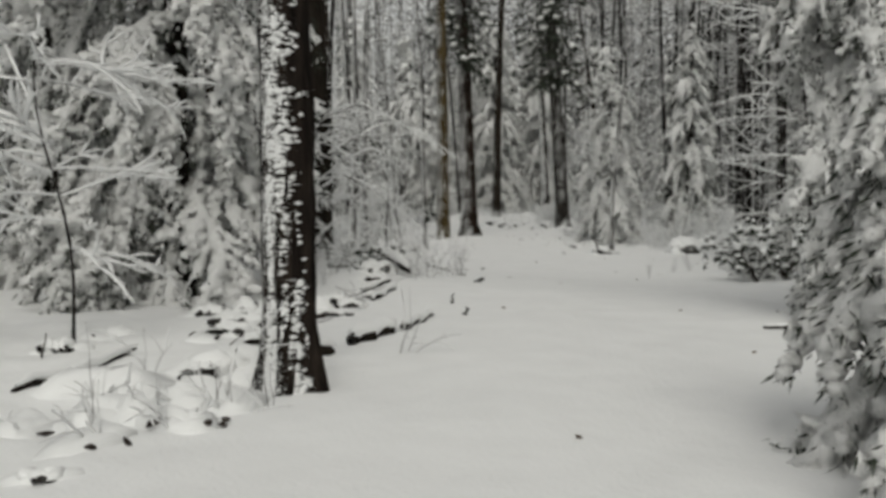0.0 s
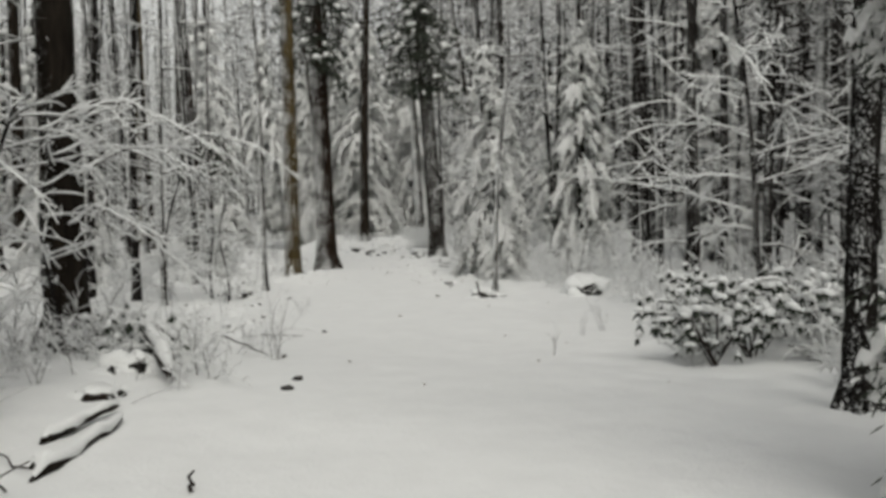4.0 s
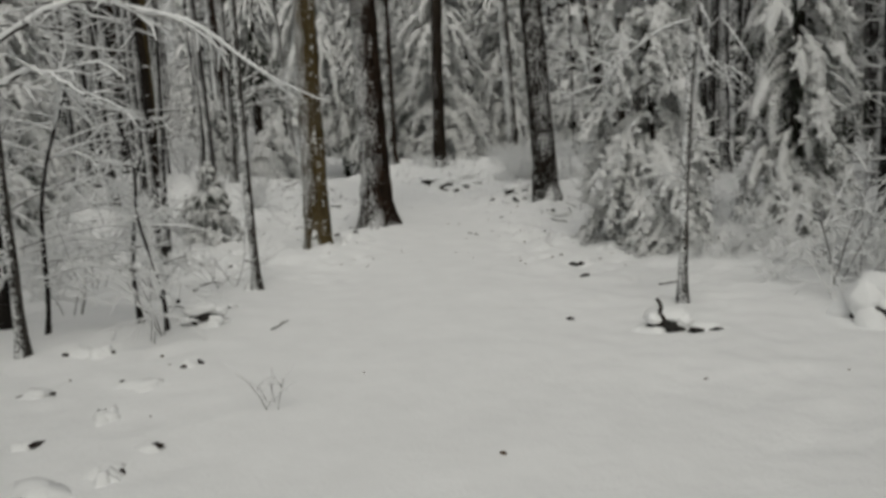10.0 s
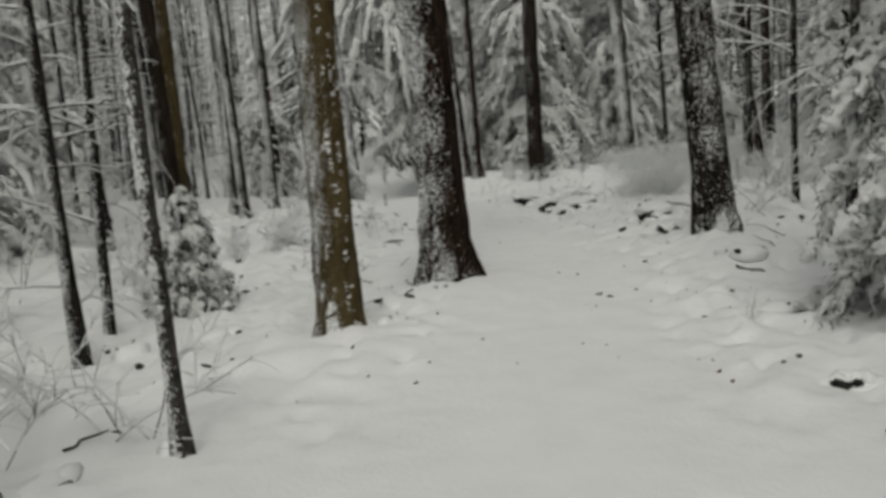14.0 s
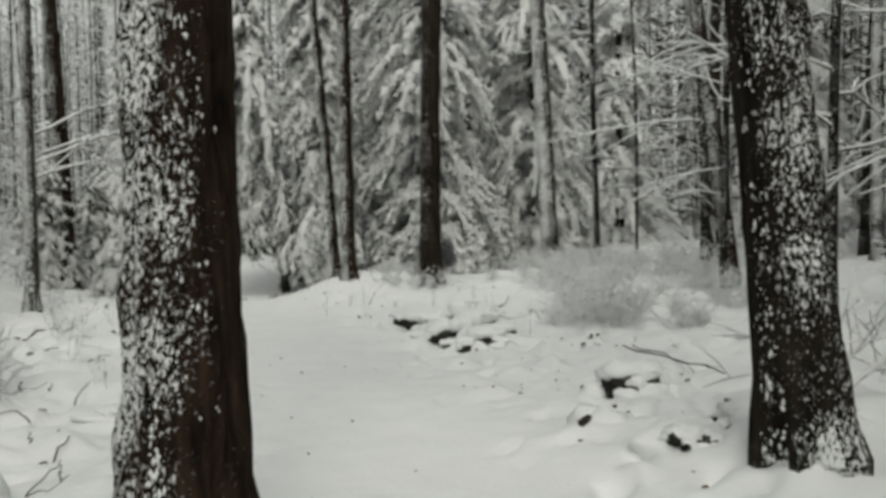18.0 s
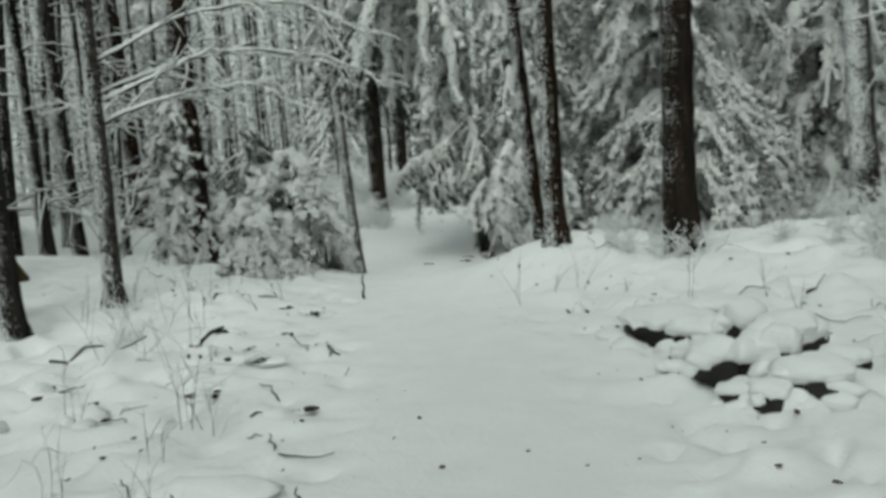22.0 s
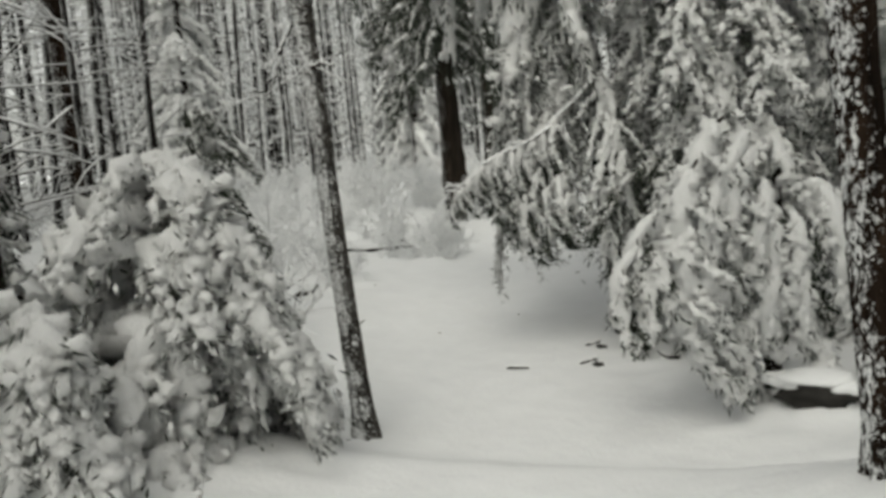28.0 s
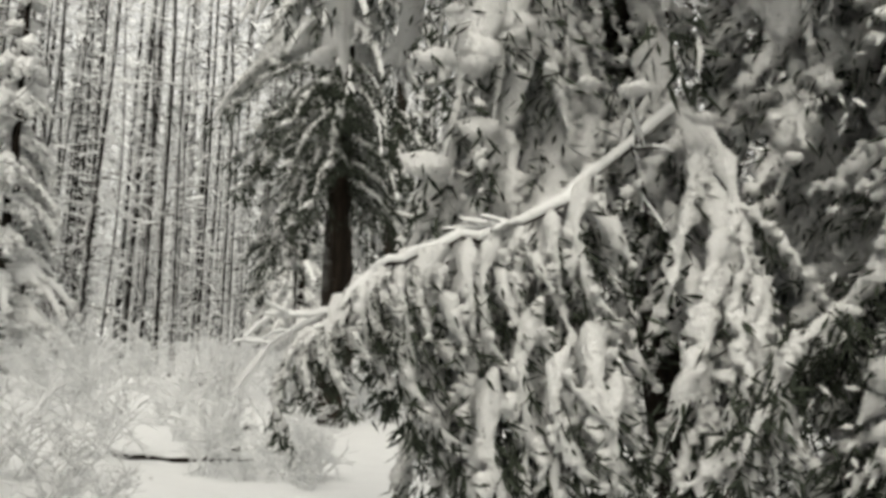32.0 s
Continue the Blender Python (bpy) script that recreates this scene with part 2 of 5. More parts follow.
class Geo:
    """Triangles gathered piece by piece, each with the number of its material."""

    def __init__(self):
        self.v, self.t, self.m, self.n = [], [], [], 0

    def add(self, v, t, mat=0):
        self.v.append(np.asarray(v, float))
        self.t.append(np.asarray(t, int) + self.n)
        self.m.append(np.full(len(t), mat) if np.isscalar(mat) else np.asarray(mat))
        self.n += len(v)

    def packed(self):
        return np.concatenate(self.v), np.concatenate(self.t), np.concatenate(self.m)

    def tube(self, pts, radii, sides=6, mat=0, lobes=None):
        pts, radii = np.asarray(pts, float), np.asarray(radii, float)
        tan = np.gradient(pts, axis=0)
        tan /= np.linalg.norm(tan, axis=1)[:, None] + 1e-9
        ref = np.where(np.abs(tan[:, 2:3]) > 0.9, [[1.0, 0, 0]], [[0, 0, 1.0]])
        a = np.cross(tan, ref)
        a /= np.linalg.norm(a, axis=1)[:, None] + 1e-9
        b = np.cross(tan, a)
        th = np.arange(sides) / sides * 2 * np.pi
        r = radii[:, None] * (np.ones((1, sides)) if lobes is None else lobes)
        ring = pts[:, None, :] + r[:, :, None] * (np.cos(th)[None, :, None] * a[:, None, :] + np.sin(th)[None, :, None] * b[:, None, :])
        k = len(pts)
        i, j = np.meshgrid(np.arange(k - 1), np.arange(sides), indexing="ij")
        p, q = i * sides + j, i * sides + (j + 1) % sides
        quads = np.stack([p, q, q + sides, p + sides], -1).reshape(-1, 4)
        tris = np.concatenate([quads[:, [0, 1, 2]], quads[:, [0, 2, 3]]])
        self.add(ring.reshape(-1, 3), tris, mat)

    def blob(self, centre, size, along=(1, 0, 0), rnd=rng, level=0, mat=0, rough=0.22):
        t = ICO[level][1]
        v = LUMPS[level][int(rnd.integers(14))]
        v = v * (1 + rnd.uniform(-rough, rough, len(v)) * 0.4)[:, None] * np.asarray(size)
        x = np.asarray(along, float)
        x = x / (np.linalg.norm(x) + 1e-9)
        y = np.cross([0, 0, 1.0], x)
        y = y / np.linalg.norm(y) if np.linalg.norm(y) > 1e-3 else np.array([0, 1.0, 0])
        z = np.cross(x, y)
        self.add(v @ np.stack([x, y, z]) + np.asarray(centre), t, mat)

    def sprig(self, at, way, size, width, mat):
        """One flat pointed spray of needles."""
        way = np.asarray(way, float)
        way /= np.linalg.norm(way) + 1e-9
        side = np.cross(way, sprig_rng.normal(size=3))
        side /= np.linalg.norm(side) + 1e-9
        mid = at + way * size * 0.45
        self.add([at, mid + side * width, at + way * size, mid - side * width], [[0, 1, 2], [0, 2, 3]], mat)

    def put(self, packed, matrix):
        v, t, m = packed
        mm = np.array(matrix)
        self.add(v @ mm[:3, :3].T + mm[:3, 3], t, m)

    def mesh(self, name, mats):
        v, t, m = self.packed()
        me = bpy.data.meshes.new(name)
        me.vertices.add(len(v))
        me.vertices.foreach_set("co", v.ravel())
        me.loops.add(t.size)
        me.loops.foreach_set("vertex_index", t.ravel().astype(np.int32))
        me.polygons.add(len(t))
        me.polygons.foreach_set("loop_start", (np.arange(len(t)) * 3).astype(np.int32))
        me.polygons.foreach_set("loop_total", np.full(len(t), 3, np.int32))
        for q in mats:
            me.materials.append(q)
        me.polygons.foreach_set("material_index", m.astype(np.int32))
        me.polygons.foreach_set("use_smooth", np.ones(len(t), bool))
        me.update(calc_edges=True)
        return me


def part(name, geo, mats, parent, label="", kind=""):
    ob = new(name, geo if isinstance(geo, bpy.types.Mesh) else geo.mesh(name, mats if isinstance(mats, list) else [mats]))
    ob.parent = parent
    return tagged(ob, label, kind=kind)


def thing(name, at, label, category, group="", turn=0.0, size=1.0):
    ob = new(name)
    ob.matrix_basis = pose(*at, 0, 0, turn) @ Matrix.Scale(size, 4)
    ob.empty_display_size = 0.2
    return tagged(ob, label, category, group)


# ---- the lie of the land ----
PROFILE = [(-900, -0.05), (6, -0.04), (10, 0.03), (13, 0.02), (18, -0.16), (24, -0.12), (30, -0.05), (35, 0.1), (38.5, 0.25), (41.7, 0.27), (42.5, 0.02), (45, 0.05), (48, 0.3), (60, 0.5),
           (90, 2.0), (160, 5.0), (900, 9.0)]
TRAIL = [(2.1, -900), (2.15, 3.8), (2.4, 7), (3.0, 9.5), (2.95, 14), (2.9, 20), (2.4, 24), (2.7, 27.5), (2.2, 32.5), (1.3, 35.5), (0.3, 38), (-0.7, 40.6), (-1.2, 42.5),
         (-2.6, 46), (-4.5, 50), (-7, 56), (-10, 64), (-10, 900)]
MOUNDS = [(0.95, 40.7, 0.42, 0.75), (5.2, 31.8, 0.32, 1.5), (-0.6, 15.5, 0.2, 1.6), (4.6, 42.4, 0.3, 1.6), (1.0, 8.5, -0.06, 0.6), (2.6, 40.6, 0.15, 0.9), (1.55, 29.75, 0.13, 0.75), (4.6, 30.6, 0.12, 0.7), (0.95, 27.75, 0.1, 0.55)]


def between(table, a):
    for (u, p), (v, q) in zip(table, table[1:]):
        if u <= a <= v:
            k = (a - u) / (v - u)
            return p + (q - p) * k * k * (3 - 2 * k)
    return table[-1][1]


def trail_x(y):
    for (p, u), (q, v) in zip(TRAIL, TRAIL[1:]):
        if u <= y <= v:
            return p + (q - p) * (y - u) / (v - u)
    return TRAIL[-1][0]


def height(x, y):
    z = between(PROFILE, y)
    for mx, my, a, s in MOUNDS:
        z += a * math.exp(-((x - mx) ** 2 + (y - my) ** 2) / (2 * s * s))
    k = min(1.0, max(0.0, (y - 33) / 6))
    d = x - trail_x(min(y, 50))
    left, right = max(0.0, -d - 0.9), max(0.0, d - 1.2)
    z += k * 0.16 * left * math.exp(-left / 8) + k * 0.05 * min(right, 20)
    wild = min(1.0, max(0.0, (abs(d) - 0.8) / 1.5)) * (0.45 if y < 23 else 1.0 if y > 27 else 0.45 + 0.55 * (y - 23) / 4)
    z += 0.016 * noise.noise((x * 1.1, y * 1.1, 0)) + 0.006 * noise.noise((x * 3.6, y * 3.6, 3))
    z += wild * (0.07 * noise.noise((x * 0.6, y * 0.6, 9)) + 0.07 * noise.noise((x * 1.9, y * 1.9, 5)) + 0.05 * noise.noise((x * 4.2, y * 4.2, 2)) + 0.022 * noise.noise((x * 9, y * 9, 8)))
    rough_ground = min(1.0, max(0.0, (y - 25) / 3), max(0.0, (42 - y) / 3)) * min(1.0, max(0.0, (abs(d) - 0.55) / 0.7))
    if rough_ground > 0 and y < 60:
        z += rough_ground * (0.17 * max(0.0, noise.noise((x * 2.6, y * 2.6, 21)) - 0.1) + 0.08 * noise.noise((x * 5.5, y * 5.5, 4)) * max(0.0, noise.noise((x * 0.9, y * 0.9, 14)) + 0.3) - 0.5 * max(0.0, noise.noise((x * 4.4, y * 4.4, 33)) - 0.28))
    return z


def spread(centre, inner, step, far):
    """Even steps near the trail, then ever longer ones out to the horizon."""
    out = list(np.arange(centre[0] - inner, centre[1] + inner, step))
    a, b, w = out[0], out[-1], step
    while b < far:
        w *= 1.22
        a, b = a - w, b + w
        out = [a] + out + [b]
    return np.array(out)


gx, gy = spread((-1.0, 4.5), 4.0, 0.08, 700), spread((2.0, 48.0), 2.0, 0.08, 700)
ground_geo = Geo()
gv = np.array([(x, y, height(x, y)) for y in gy for x in gx])
gi, gj = np.meshgrid(np.arange(len(gy) - 1), np.arange(len(gx) - 1), indexing="ij")
g0 = (gi * len(gx) + gj).ravel()
gq = np.stack([g0, g0 + 1, g0 + len(gx) + 1, g0 + len(gx)], 1)
ground_geo.add(gv, np.concatenate([gq[:, [0, 1, 2]], gq[:, [0, 2, 3]]]))
ground = tagged(new("ground", ground_geo.mesh("ground", [SNOW_GROUND])), "smooth untrodden snow over a forest path and floor", "ground", kind="structure")


# ---- trees ----
def trunk_line(h, lean=(0.0, 0.0), bend=0.12, seed=0, step=0.35):
    r = np.random.default_rng(seed)
    n = max(5, int(h / step))
    s = np.linspace(0, 1, n)
    ph = r.uniform(0, 6.28, 4)
    x = lean[0] * s * h + bend * (np.sin(s * 5 + ph[0]) - math.sin(ph[0])) * s
    y = lean[1] * s * h + bend * (np.sin(s * 4 + ph[1]) - math.sin(ph[1])) * s
    return np.stack([x, y, s * h], 1)


def trunk_geo(h, r, lean=(0, 0), bend=0.1, seed=0, sides=20, flare=0.45, roots=5, step=0.2, rough=0.05):
    g = Geo()
    low = trunk_line(h, lean, bend, seed, step)
    first = np.array([[low[0][0] * 0, 0, -0.25], [0, 0, -0.08]])
    pts = np.concatenate([first, low])
    hh = np.clip(pts[:, 2], 0, None)
    rad = r * (1 - 0.55 * hh / h) * (1 + flare * np.exp(-hh / (0.9 * r + 0.05)))
    rn = np.random.default_rng(seed + 5)
    th = np.arange(sides) / sides * 2 * np.pi
    ph = rn.uniform(0, 6.28)
    foot = np.exp(-hh / (1.3 * r + 0.05))[:, None]
    lobes = 1 + 0.28 * foot * np.cos(roots * th[None, :] + ph) + rn.normal(0, rough, (len(pts), sides)) + 0.05 * np.cos(2 * th + ph)[None, :]
    if sides >= 28:
        # upright ridges of bark that drift sideways with height
        ridge = rn.normal(0, 1, (len(pts) // 6 + 3, sides))
        lobes = lobes + 0.035 * np.stack([np.interp(np.arange(len(pts)) / 6, np.arange(len(ridge)), ridge[:, k]) for k in range(sides)], 1)
    g.tube(pts, rad, sides, 0, lobes)
    return g, pts, rad


def plastered(pts, rad, wind, count, top, seed, size=(0.006, 0.018), pads=False):
    """Lumps of blown snow stuck on the bark of the windward side."""
    g, r = Geo(), np.random.default_rng(seed)
    a0 = math.atan2(wind[1], wind[0])
    done = 0
    while done < count:
        h0, a1, wide = top * r.random() ** 1.7, a0 + r.normal(0, 0.7), r.uniform(0.08, 0.3)
        for _ in range(int(r.integers(2, 9))):
            h, a = max(0.0, h0 + r.normal(0, 0.022)), a1 + r.normal(0, wide)
            px, py = np.interp(h, pts[:, 2], pts[:, 0]), np.interp(h, pts[:, 2], pts[:, 1])
            rr = np.interp(h, pts[:, 2], rad) * 0.99
            s = r.uniform(*size) * (1.25 if h < 0.5 else 1)
            n = np.array([math.cos(a), math.sin(a), 0])
            if pads:
                g.blob((px + rr * n[0], py + rr * n[1], h), (s * 0.4, s * r.uniform(0.8, 2.2), s * r.uniform(0.4, 0.9)), n, r, 3, 0, 0.3)
                done += 1
                continue
            g.blob((px + rr * n[0], py + rr * n[1], h), (s * 0.3, s * r.uniform(0.3, 1.1), s * r.uniform(0.7, 2.4)), n, r, 3, 0, 0.3)
            done += 1
    return g


def big_tree(name, x, y, r, bark, label, h=13.0, lean=(0, 0), wind=(-0.8, -0.6), snow=300, snow_top=4.5, seed=1, bend=0.1, flare=0.45, z=None, category="tree", sides=28, spread_size=(0.004, 0.012), pads=False):
    t = thing(name, (x, y, height(x, y) if z is None else z), label, category)
    g, pts, rad = trunk_geo(h, r, lean, bend, seed, sides, flare)
    part("trunk", g, bark, t)
    if snow:
        part("plastered_snow", plastered(pts, rad, wind, snow, snow_top, seed + 11, spread_size, pads), SNOW, t, "white blown snow stuck to the bark", "stuff")
    return t, pts, rad


def hemlock_branch(length, seed, droop=0.5, snow=1.0, level=0, needles=7, pitch=0.15, step=0.09, lumps=2, lump=1.0):
    """One snow-laden branch that runs along x: twigs to both sides, lumps of snow on top, needles showing below."""
    g, r = Geo(), np.random.default_rng(seed)
    n = max(5, int(length / step))
    s = np.linspace(0, 1, n)
    wob = r.normal(0, 0.02, (n, 2)).cumsum(0) * 0.5
    pts = np.stack([length * (s - 0.12 * droop * s ** 2), wob[:, 0], length * (pitch * s - droop * s ** 2.1) + wob[:, 1] * 0.5], 1)
    g.tube(pts, np.interp(s, [0, 1], [0.009 + 0.006 * length, 0.004]), 4, 0)
    big = (step / 0.09) ** 0.5
    for i in range(1, n):
        f = s[i]
        reach = (0.30 * (1 - f) ** 0.7 + 0.10) * min(1, 0.35 + f * 2.2) * min(1.2, length)
        ax = pts[i] - pts[i - 1]
        ax /= np.linalg.norm(ax)
        for sd in (-1, 1):
            if r.random() < 0.15:
                continue
            ang = sd * r.uniform(0.35, 1.4)
            ln = reach * r.uniform(0.35, 1.45)
            w = np.array([ax[0] * math.cos(ang) - math.sin(ang) * ax[1], ax[0] * math.sin(ang) + ax[1] * math.cos(ang), ax[2] * 0.6 - r.uniform(0.0, 0.9)])
            w /= np.linalg.norm(w)
            tip = pts[i] + w * ln + np.array([0, 0, -0.35 * ln])
            for q in range(lumps):
                if r.random() > snow:
                    continue
                u = r.uniform(0.2, 1.0)
                th = lump * min(0.075, 0.030 * big * math.exp(r.normal(0, 0.42)))
                c = pts[i] + (tip - pts[i]) * u + r.normal(0, 0.018, 3) + [0, 0, th * 0.5]
                g.blob(c, (th * r.uniform(1.1, 2.1), th * r.uniform(1.0, 1.6), th * r.uniform(0.55, 0.9)), tip - pts[i] + r.normal(0, 0.12, 3), r, level, 1, 0.3)
            for q in range(needles):
                u = r.random() ** 0.6
                at = pts[i] + (tip - pts[i]) * u + r.normal(0, 0.016, 3)
                way = w * r.uniform(0.3, 1.1) + np.array([r.normal(0, 0.6), r.normal(0, 0.6), r.uniform(-1.0, 0.3)])
                g.sprig(at, way, r.uniform(0.05, 0.095) * big, r.uniform(0.005, 0.010) * big, 2)
        if r.random() < snow * 0.9:
            th = lump * min(0.09, 0.036 * big * (1.25 - 0.5 * f) * math.exp(r.normal(0, 0.3)))
            g.blob(pts[i] + [0, 0, th * 0.5] + r.normal(0, 0.012, 3), (th * r.uniform(1.3, 2.2), th * r.uniform(1.1, 1.7), th * r.uniform(0.65, 1)), ax + r.normal(0, 0.25, 3), r, level, 1, 0.3)
    return g.packed()


def draped_branch(length, seed, droop=0.8, drape=0.04, step=0.09, needles=10, snow=0.88, fringe=4, pitch=0.2, reach=1.0, fall=(0.2, 1.4)):
    """A bowed bough under one thick drape of snow: rolls along the stem and the hanging side twigs run together, dark needles show beneath."""
    g, r = Geo(), np.random.default_rng(seed)
    n = max(6, int(length / step))
    s = np.linspace(0, 1, n)
    wob = r.normal(0, 0.02, (n, 2)).cumsum(0) * 0.5
    pts = np.stack([length * (s - 0.22 * droop * s ** 2), wob[:, 0], length * (pitch * s - droop * s ** 1.9) + wob[:, 1] * 0.5], 1)
    g.tube(pts, np.interp(s, [0, 1], [0.008 + 0.006 * length, 0.004]), 4, 0)

    def roll(line, thick):
        k = len(line)
        rad = thick * np.exp(r.normal(0, 0.4, k)) * np.interp(np.linspace(0, 1, k), [0, 0.12, 0.75, 1], [0.45, 1.0, 0.85, 0.12])
        lobes = np.exp(r.normal(0, 0.3, (k, 7)))
        g.tube(line, rad, 7, 1, lobes)

    start = int(n * 0.12)
    roll(pts[start:] + [0, 0, 0.35 * drape] + r.normal(0, 0.12 * drape, (n - start, 3)), drape * 1.25)
    for i in range(1, n):
        f = s[i]
        span = (0.34 * (1 - f) ** 0.7 + 0.12) * min(1, 0.35 + f * 2.4) * min(1.2, length) * reach
        ax = pts[i] - pts[i - 1]
        head = math.atan2(ax[1], ax[0])
        for sd in (-1, 1):
            ang = head + sd * r.uniform(0.35, 1.3) * (1 - 0.45 * f)
            ln = span * r.uniform(0.55, 1.25)
            w = np.array([math.cos(ang), math.sin(ang), 0.0])
            fl = r.uniform(*fall)
            loaded = r.random() < snow
            if loaded:
                m = max(4, int(ln / (drape * 0.85)) + 2)
                u = np.linspace(0, r.uniform(0.55, 1.0), m)[:, None]
                line = pts[i] + w * ln * u + [0, 0, 1.0] * (0.3 * drape - fl * ln * u ** 1.5) + r.normal(0, 0.3 * drape, (m, 3))
                roll(line, drape * r.uniform(0.6, 1.0))
                for c in line[1:][r.random(m - 1) < 0.3]:
                    th = drape * r.uniform(0.7, 1.25)
                    g.blob(c + r.normal(0, 0.35 * drape, 3), (th * r.uniform(1.0, 1.4), th, th * r.uniform(0.7, 0.95)), w + r.normal(0, 0.3, 3), r, 0, 1, 0.6)
                for _ in range(fringe):
                    k = r.uniform(0.3, 1.1)
                    c = pts[i] + w * ln * k - [0, 0, fl * ln * k ** 1.5 + r.uniform(-0.4, 0.8) * drape] + r.normal(0, 0.5 * drape, 3)
                    g.sprig(c, w * r.uniform(0.2, 1) + r.normal(0, 0.5, 3) + [0, 0, -0.7], r.uniform(0.9, 1.8) * drape, r.uniform(0.15, 0.32) * drape, 1)
            for _ in range(needles if loaded else needles + 6):
                k = r.random() ** 0.6
                at = pts[i] + w * ln * k - [0, 0, fl * ln * k ** 1.5 + r.uniform(-1.1, 1.3) * drape] + r.normal(0, 0.6 * drape, 3)
                g.sprig(at, w * r.uniform(0.2, 1.0) + np.array([r.normal(0, 0.6), r.normal(0, 0.6), r.uniform(-1.4, 0.0)]), r.uniform(0.04, 0.09), r.uniform(0.004, 0.008), 2)
    return g.packed()


BRANCHES = {}


def branch_set(key, lengths, **kw):
    if key not in BRANCHES:
        BRANCHES[key] = [(ln, (draped_branch if "drape" in kw else hemlock_branch)(ln, 100 + 7 * i + len(BRANCHES) * 31, **kw)) for i, ln in enumerate(lengths)]
    return BRANCHES[key]


def split_by_material(geo):
    v, t, m = geo.packed()
    out = []
    for k in range(3):
        sel = t[m == k]
        g = Geo()
        if len(sel):
            used, inv = np.unique(sel, return_inverse=True)
            g.add(v[used], inv.reshape(-1, 3))
        out.append(g)
    return out


def crown(t, pts, kit, low, top, radius, whorl, per, seed, shape=0.5, sag=10.0, bias=None, upper=None, fine_top=99.0, extra=(), hung=()):
    """Whorls of snowy branches up a stem, from low to top; extra: single boughs (height, heading, length)."""
    r = np.random.default_rng(seed)
    mass = Geo()

    def bough(z, a, want, drop):
        use = upper if upper is not None and z > fine_top else kit
        ln, packed = use[min(range(len(use)), key=lambda i: abs(use[i][0] - want) + r.uniform(0, 0.25))]
        px, py = np.interp(z, pts[:, 2], pts[:, 0]), np.interp(z, pts[:, 2], pts[:, 1])
        mass.put(packed, pose(px, py, z, r.uniform(-14, 14), r.uniform(-8, 18) + drop, math.degrees(a)) @ Matrix.Scale(float(np.clip(want / ln, 0.35, 1.5)), 4))

    z = low
    while z < top - 0.08:
        f = (z - low) / (top - low)
        reach = radius * max(0.08, 1 - f) ** shape
        for _ in range(per):
            a = r.uniform(0, 6.28)
            want = reach * r.uniform(0.65, 1.15)
            if bias is not None:
                want *= 0.68 + 0.40 * math.cos(a - bias)
            bough(z + r.uniform(-0.1, 0.1), a, want, sag * (1 - f))
        z += whorl * r.uniform(0.8, 1.2)
    for z, heading, length in extra:
        bough(z, radians(heading), length, sag)
    for (x, y, z), heading, want, drop in hung:
        ln, packed = kit[min(range(len(kit)), key=lambda i: abs(kit[i][0] - want))]
        mass.put(packed, pose(x, y, z, r.uniform(-14, 14), drop, heading) @ Matrix.Scale(want / ln, 4))
    limb, snow, green = split_by_material(mass)
    part("limb_work", limb, TWIG, t, kind="stuff")
    part("foliage", green, NEEDLES, t, "dark green needles showing under the snow", "stuff")
    if snow.n:
        part("snow_load", snow, SNOW_NEEDLED, t, "thick white snow lying on the branches", "stuff")


def conifer(name, x, y, h, radius, label, kit, low=0.2, whorl=0.26, per=6, seed=1, tilt=(0, 0), bias=None, trunk_r=None, category="conifer", sag=0.0, shape=0.75, group="", bark=None,
            upper=None, fine_top=99.0, extra=(), hung=()):
    """A conifer bowed by snow: trunk, limbs, needles and the snow on them."""
    t = thing(name, (x, y, height(x, y)), label, category, group)
    tg, pts, rad = trunk_geo(h * (0.8 if h < 3 else 1.0), trunk_r or 0.012 * h + 0.025, tilt, 0.05, seed, 10, 0.3, 4, 0.3)
    part("trunk", tg, bark or BARK_PLAIN, t)
    crown(t, pts, kit, low, h, radius, whorl, per, seed + 1000, shape, sag, bias, upper, fine_top, extra, hung)
    return t


def twigs(g, p, way, length, r, rad, depth, snow, rng_):
    """A bare twig with a ridge of snow on it, and its side twigs."""
    n = 4
    s = np.linspace(0, 1, n)
    way = way / np.linalg.norm(way)
    curl = rng_.normal(0, 0.16, 3)
    sagz = -0.25 * length * rng_.uniform(0.3, 1.2)
    pts = p + way * length * s[:, None] + curl * length * (s ** 2)[:, None]
    pts[:, 2] += sagz * s ** 2
    rr = np.interp(s, [0, 1], [rad, rad * 0.35])
    g.tube(pts, rr, 3, 0)
    if snow > 0 and abs(way[2]) < 0.9:
        up = pts.copy()
        up[:, 2] += rr * 0.9 + 0.3 * snow
        g.tube(up, rr * 0.6 + snow * rng_.uniform(0.6, 1.2, n) * [0.6, 1, 0.9, 0.5], 3, 1)
    if depth > 0:
        for _ in range(rng_.integers(3, 5)):
            k = rng_.uniform(0.25, 0.98)
            q = np.array([np.interp(k, s, pts[:, i]) for i in range(3)])
            w = way + rng_.normal(0, 0.55, 3)
            twigs(g, q, w, length * rng_.uniform(0.35, 0.65), r, rad * 0.55, depth - 1, snow * 0.85, rng_)


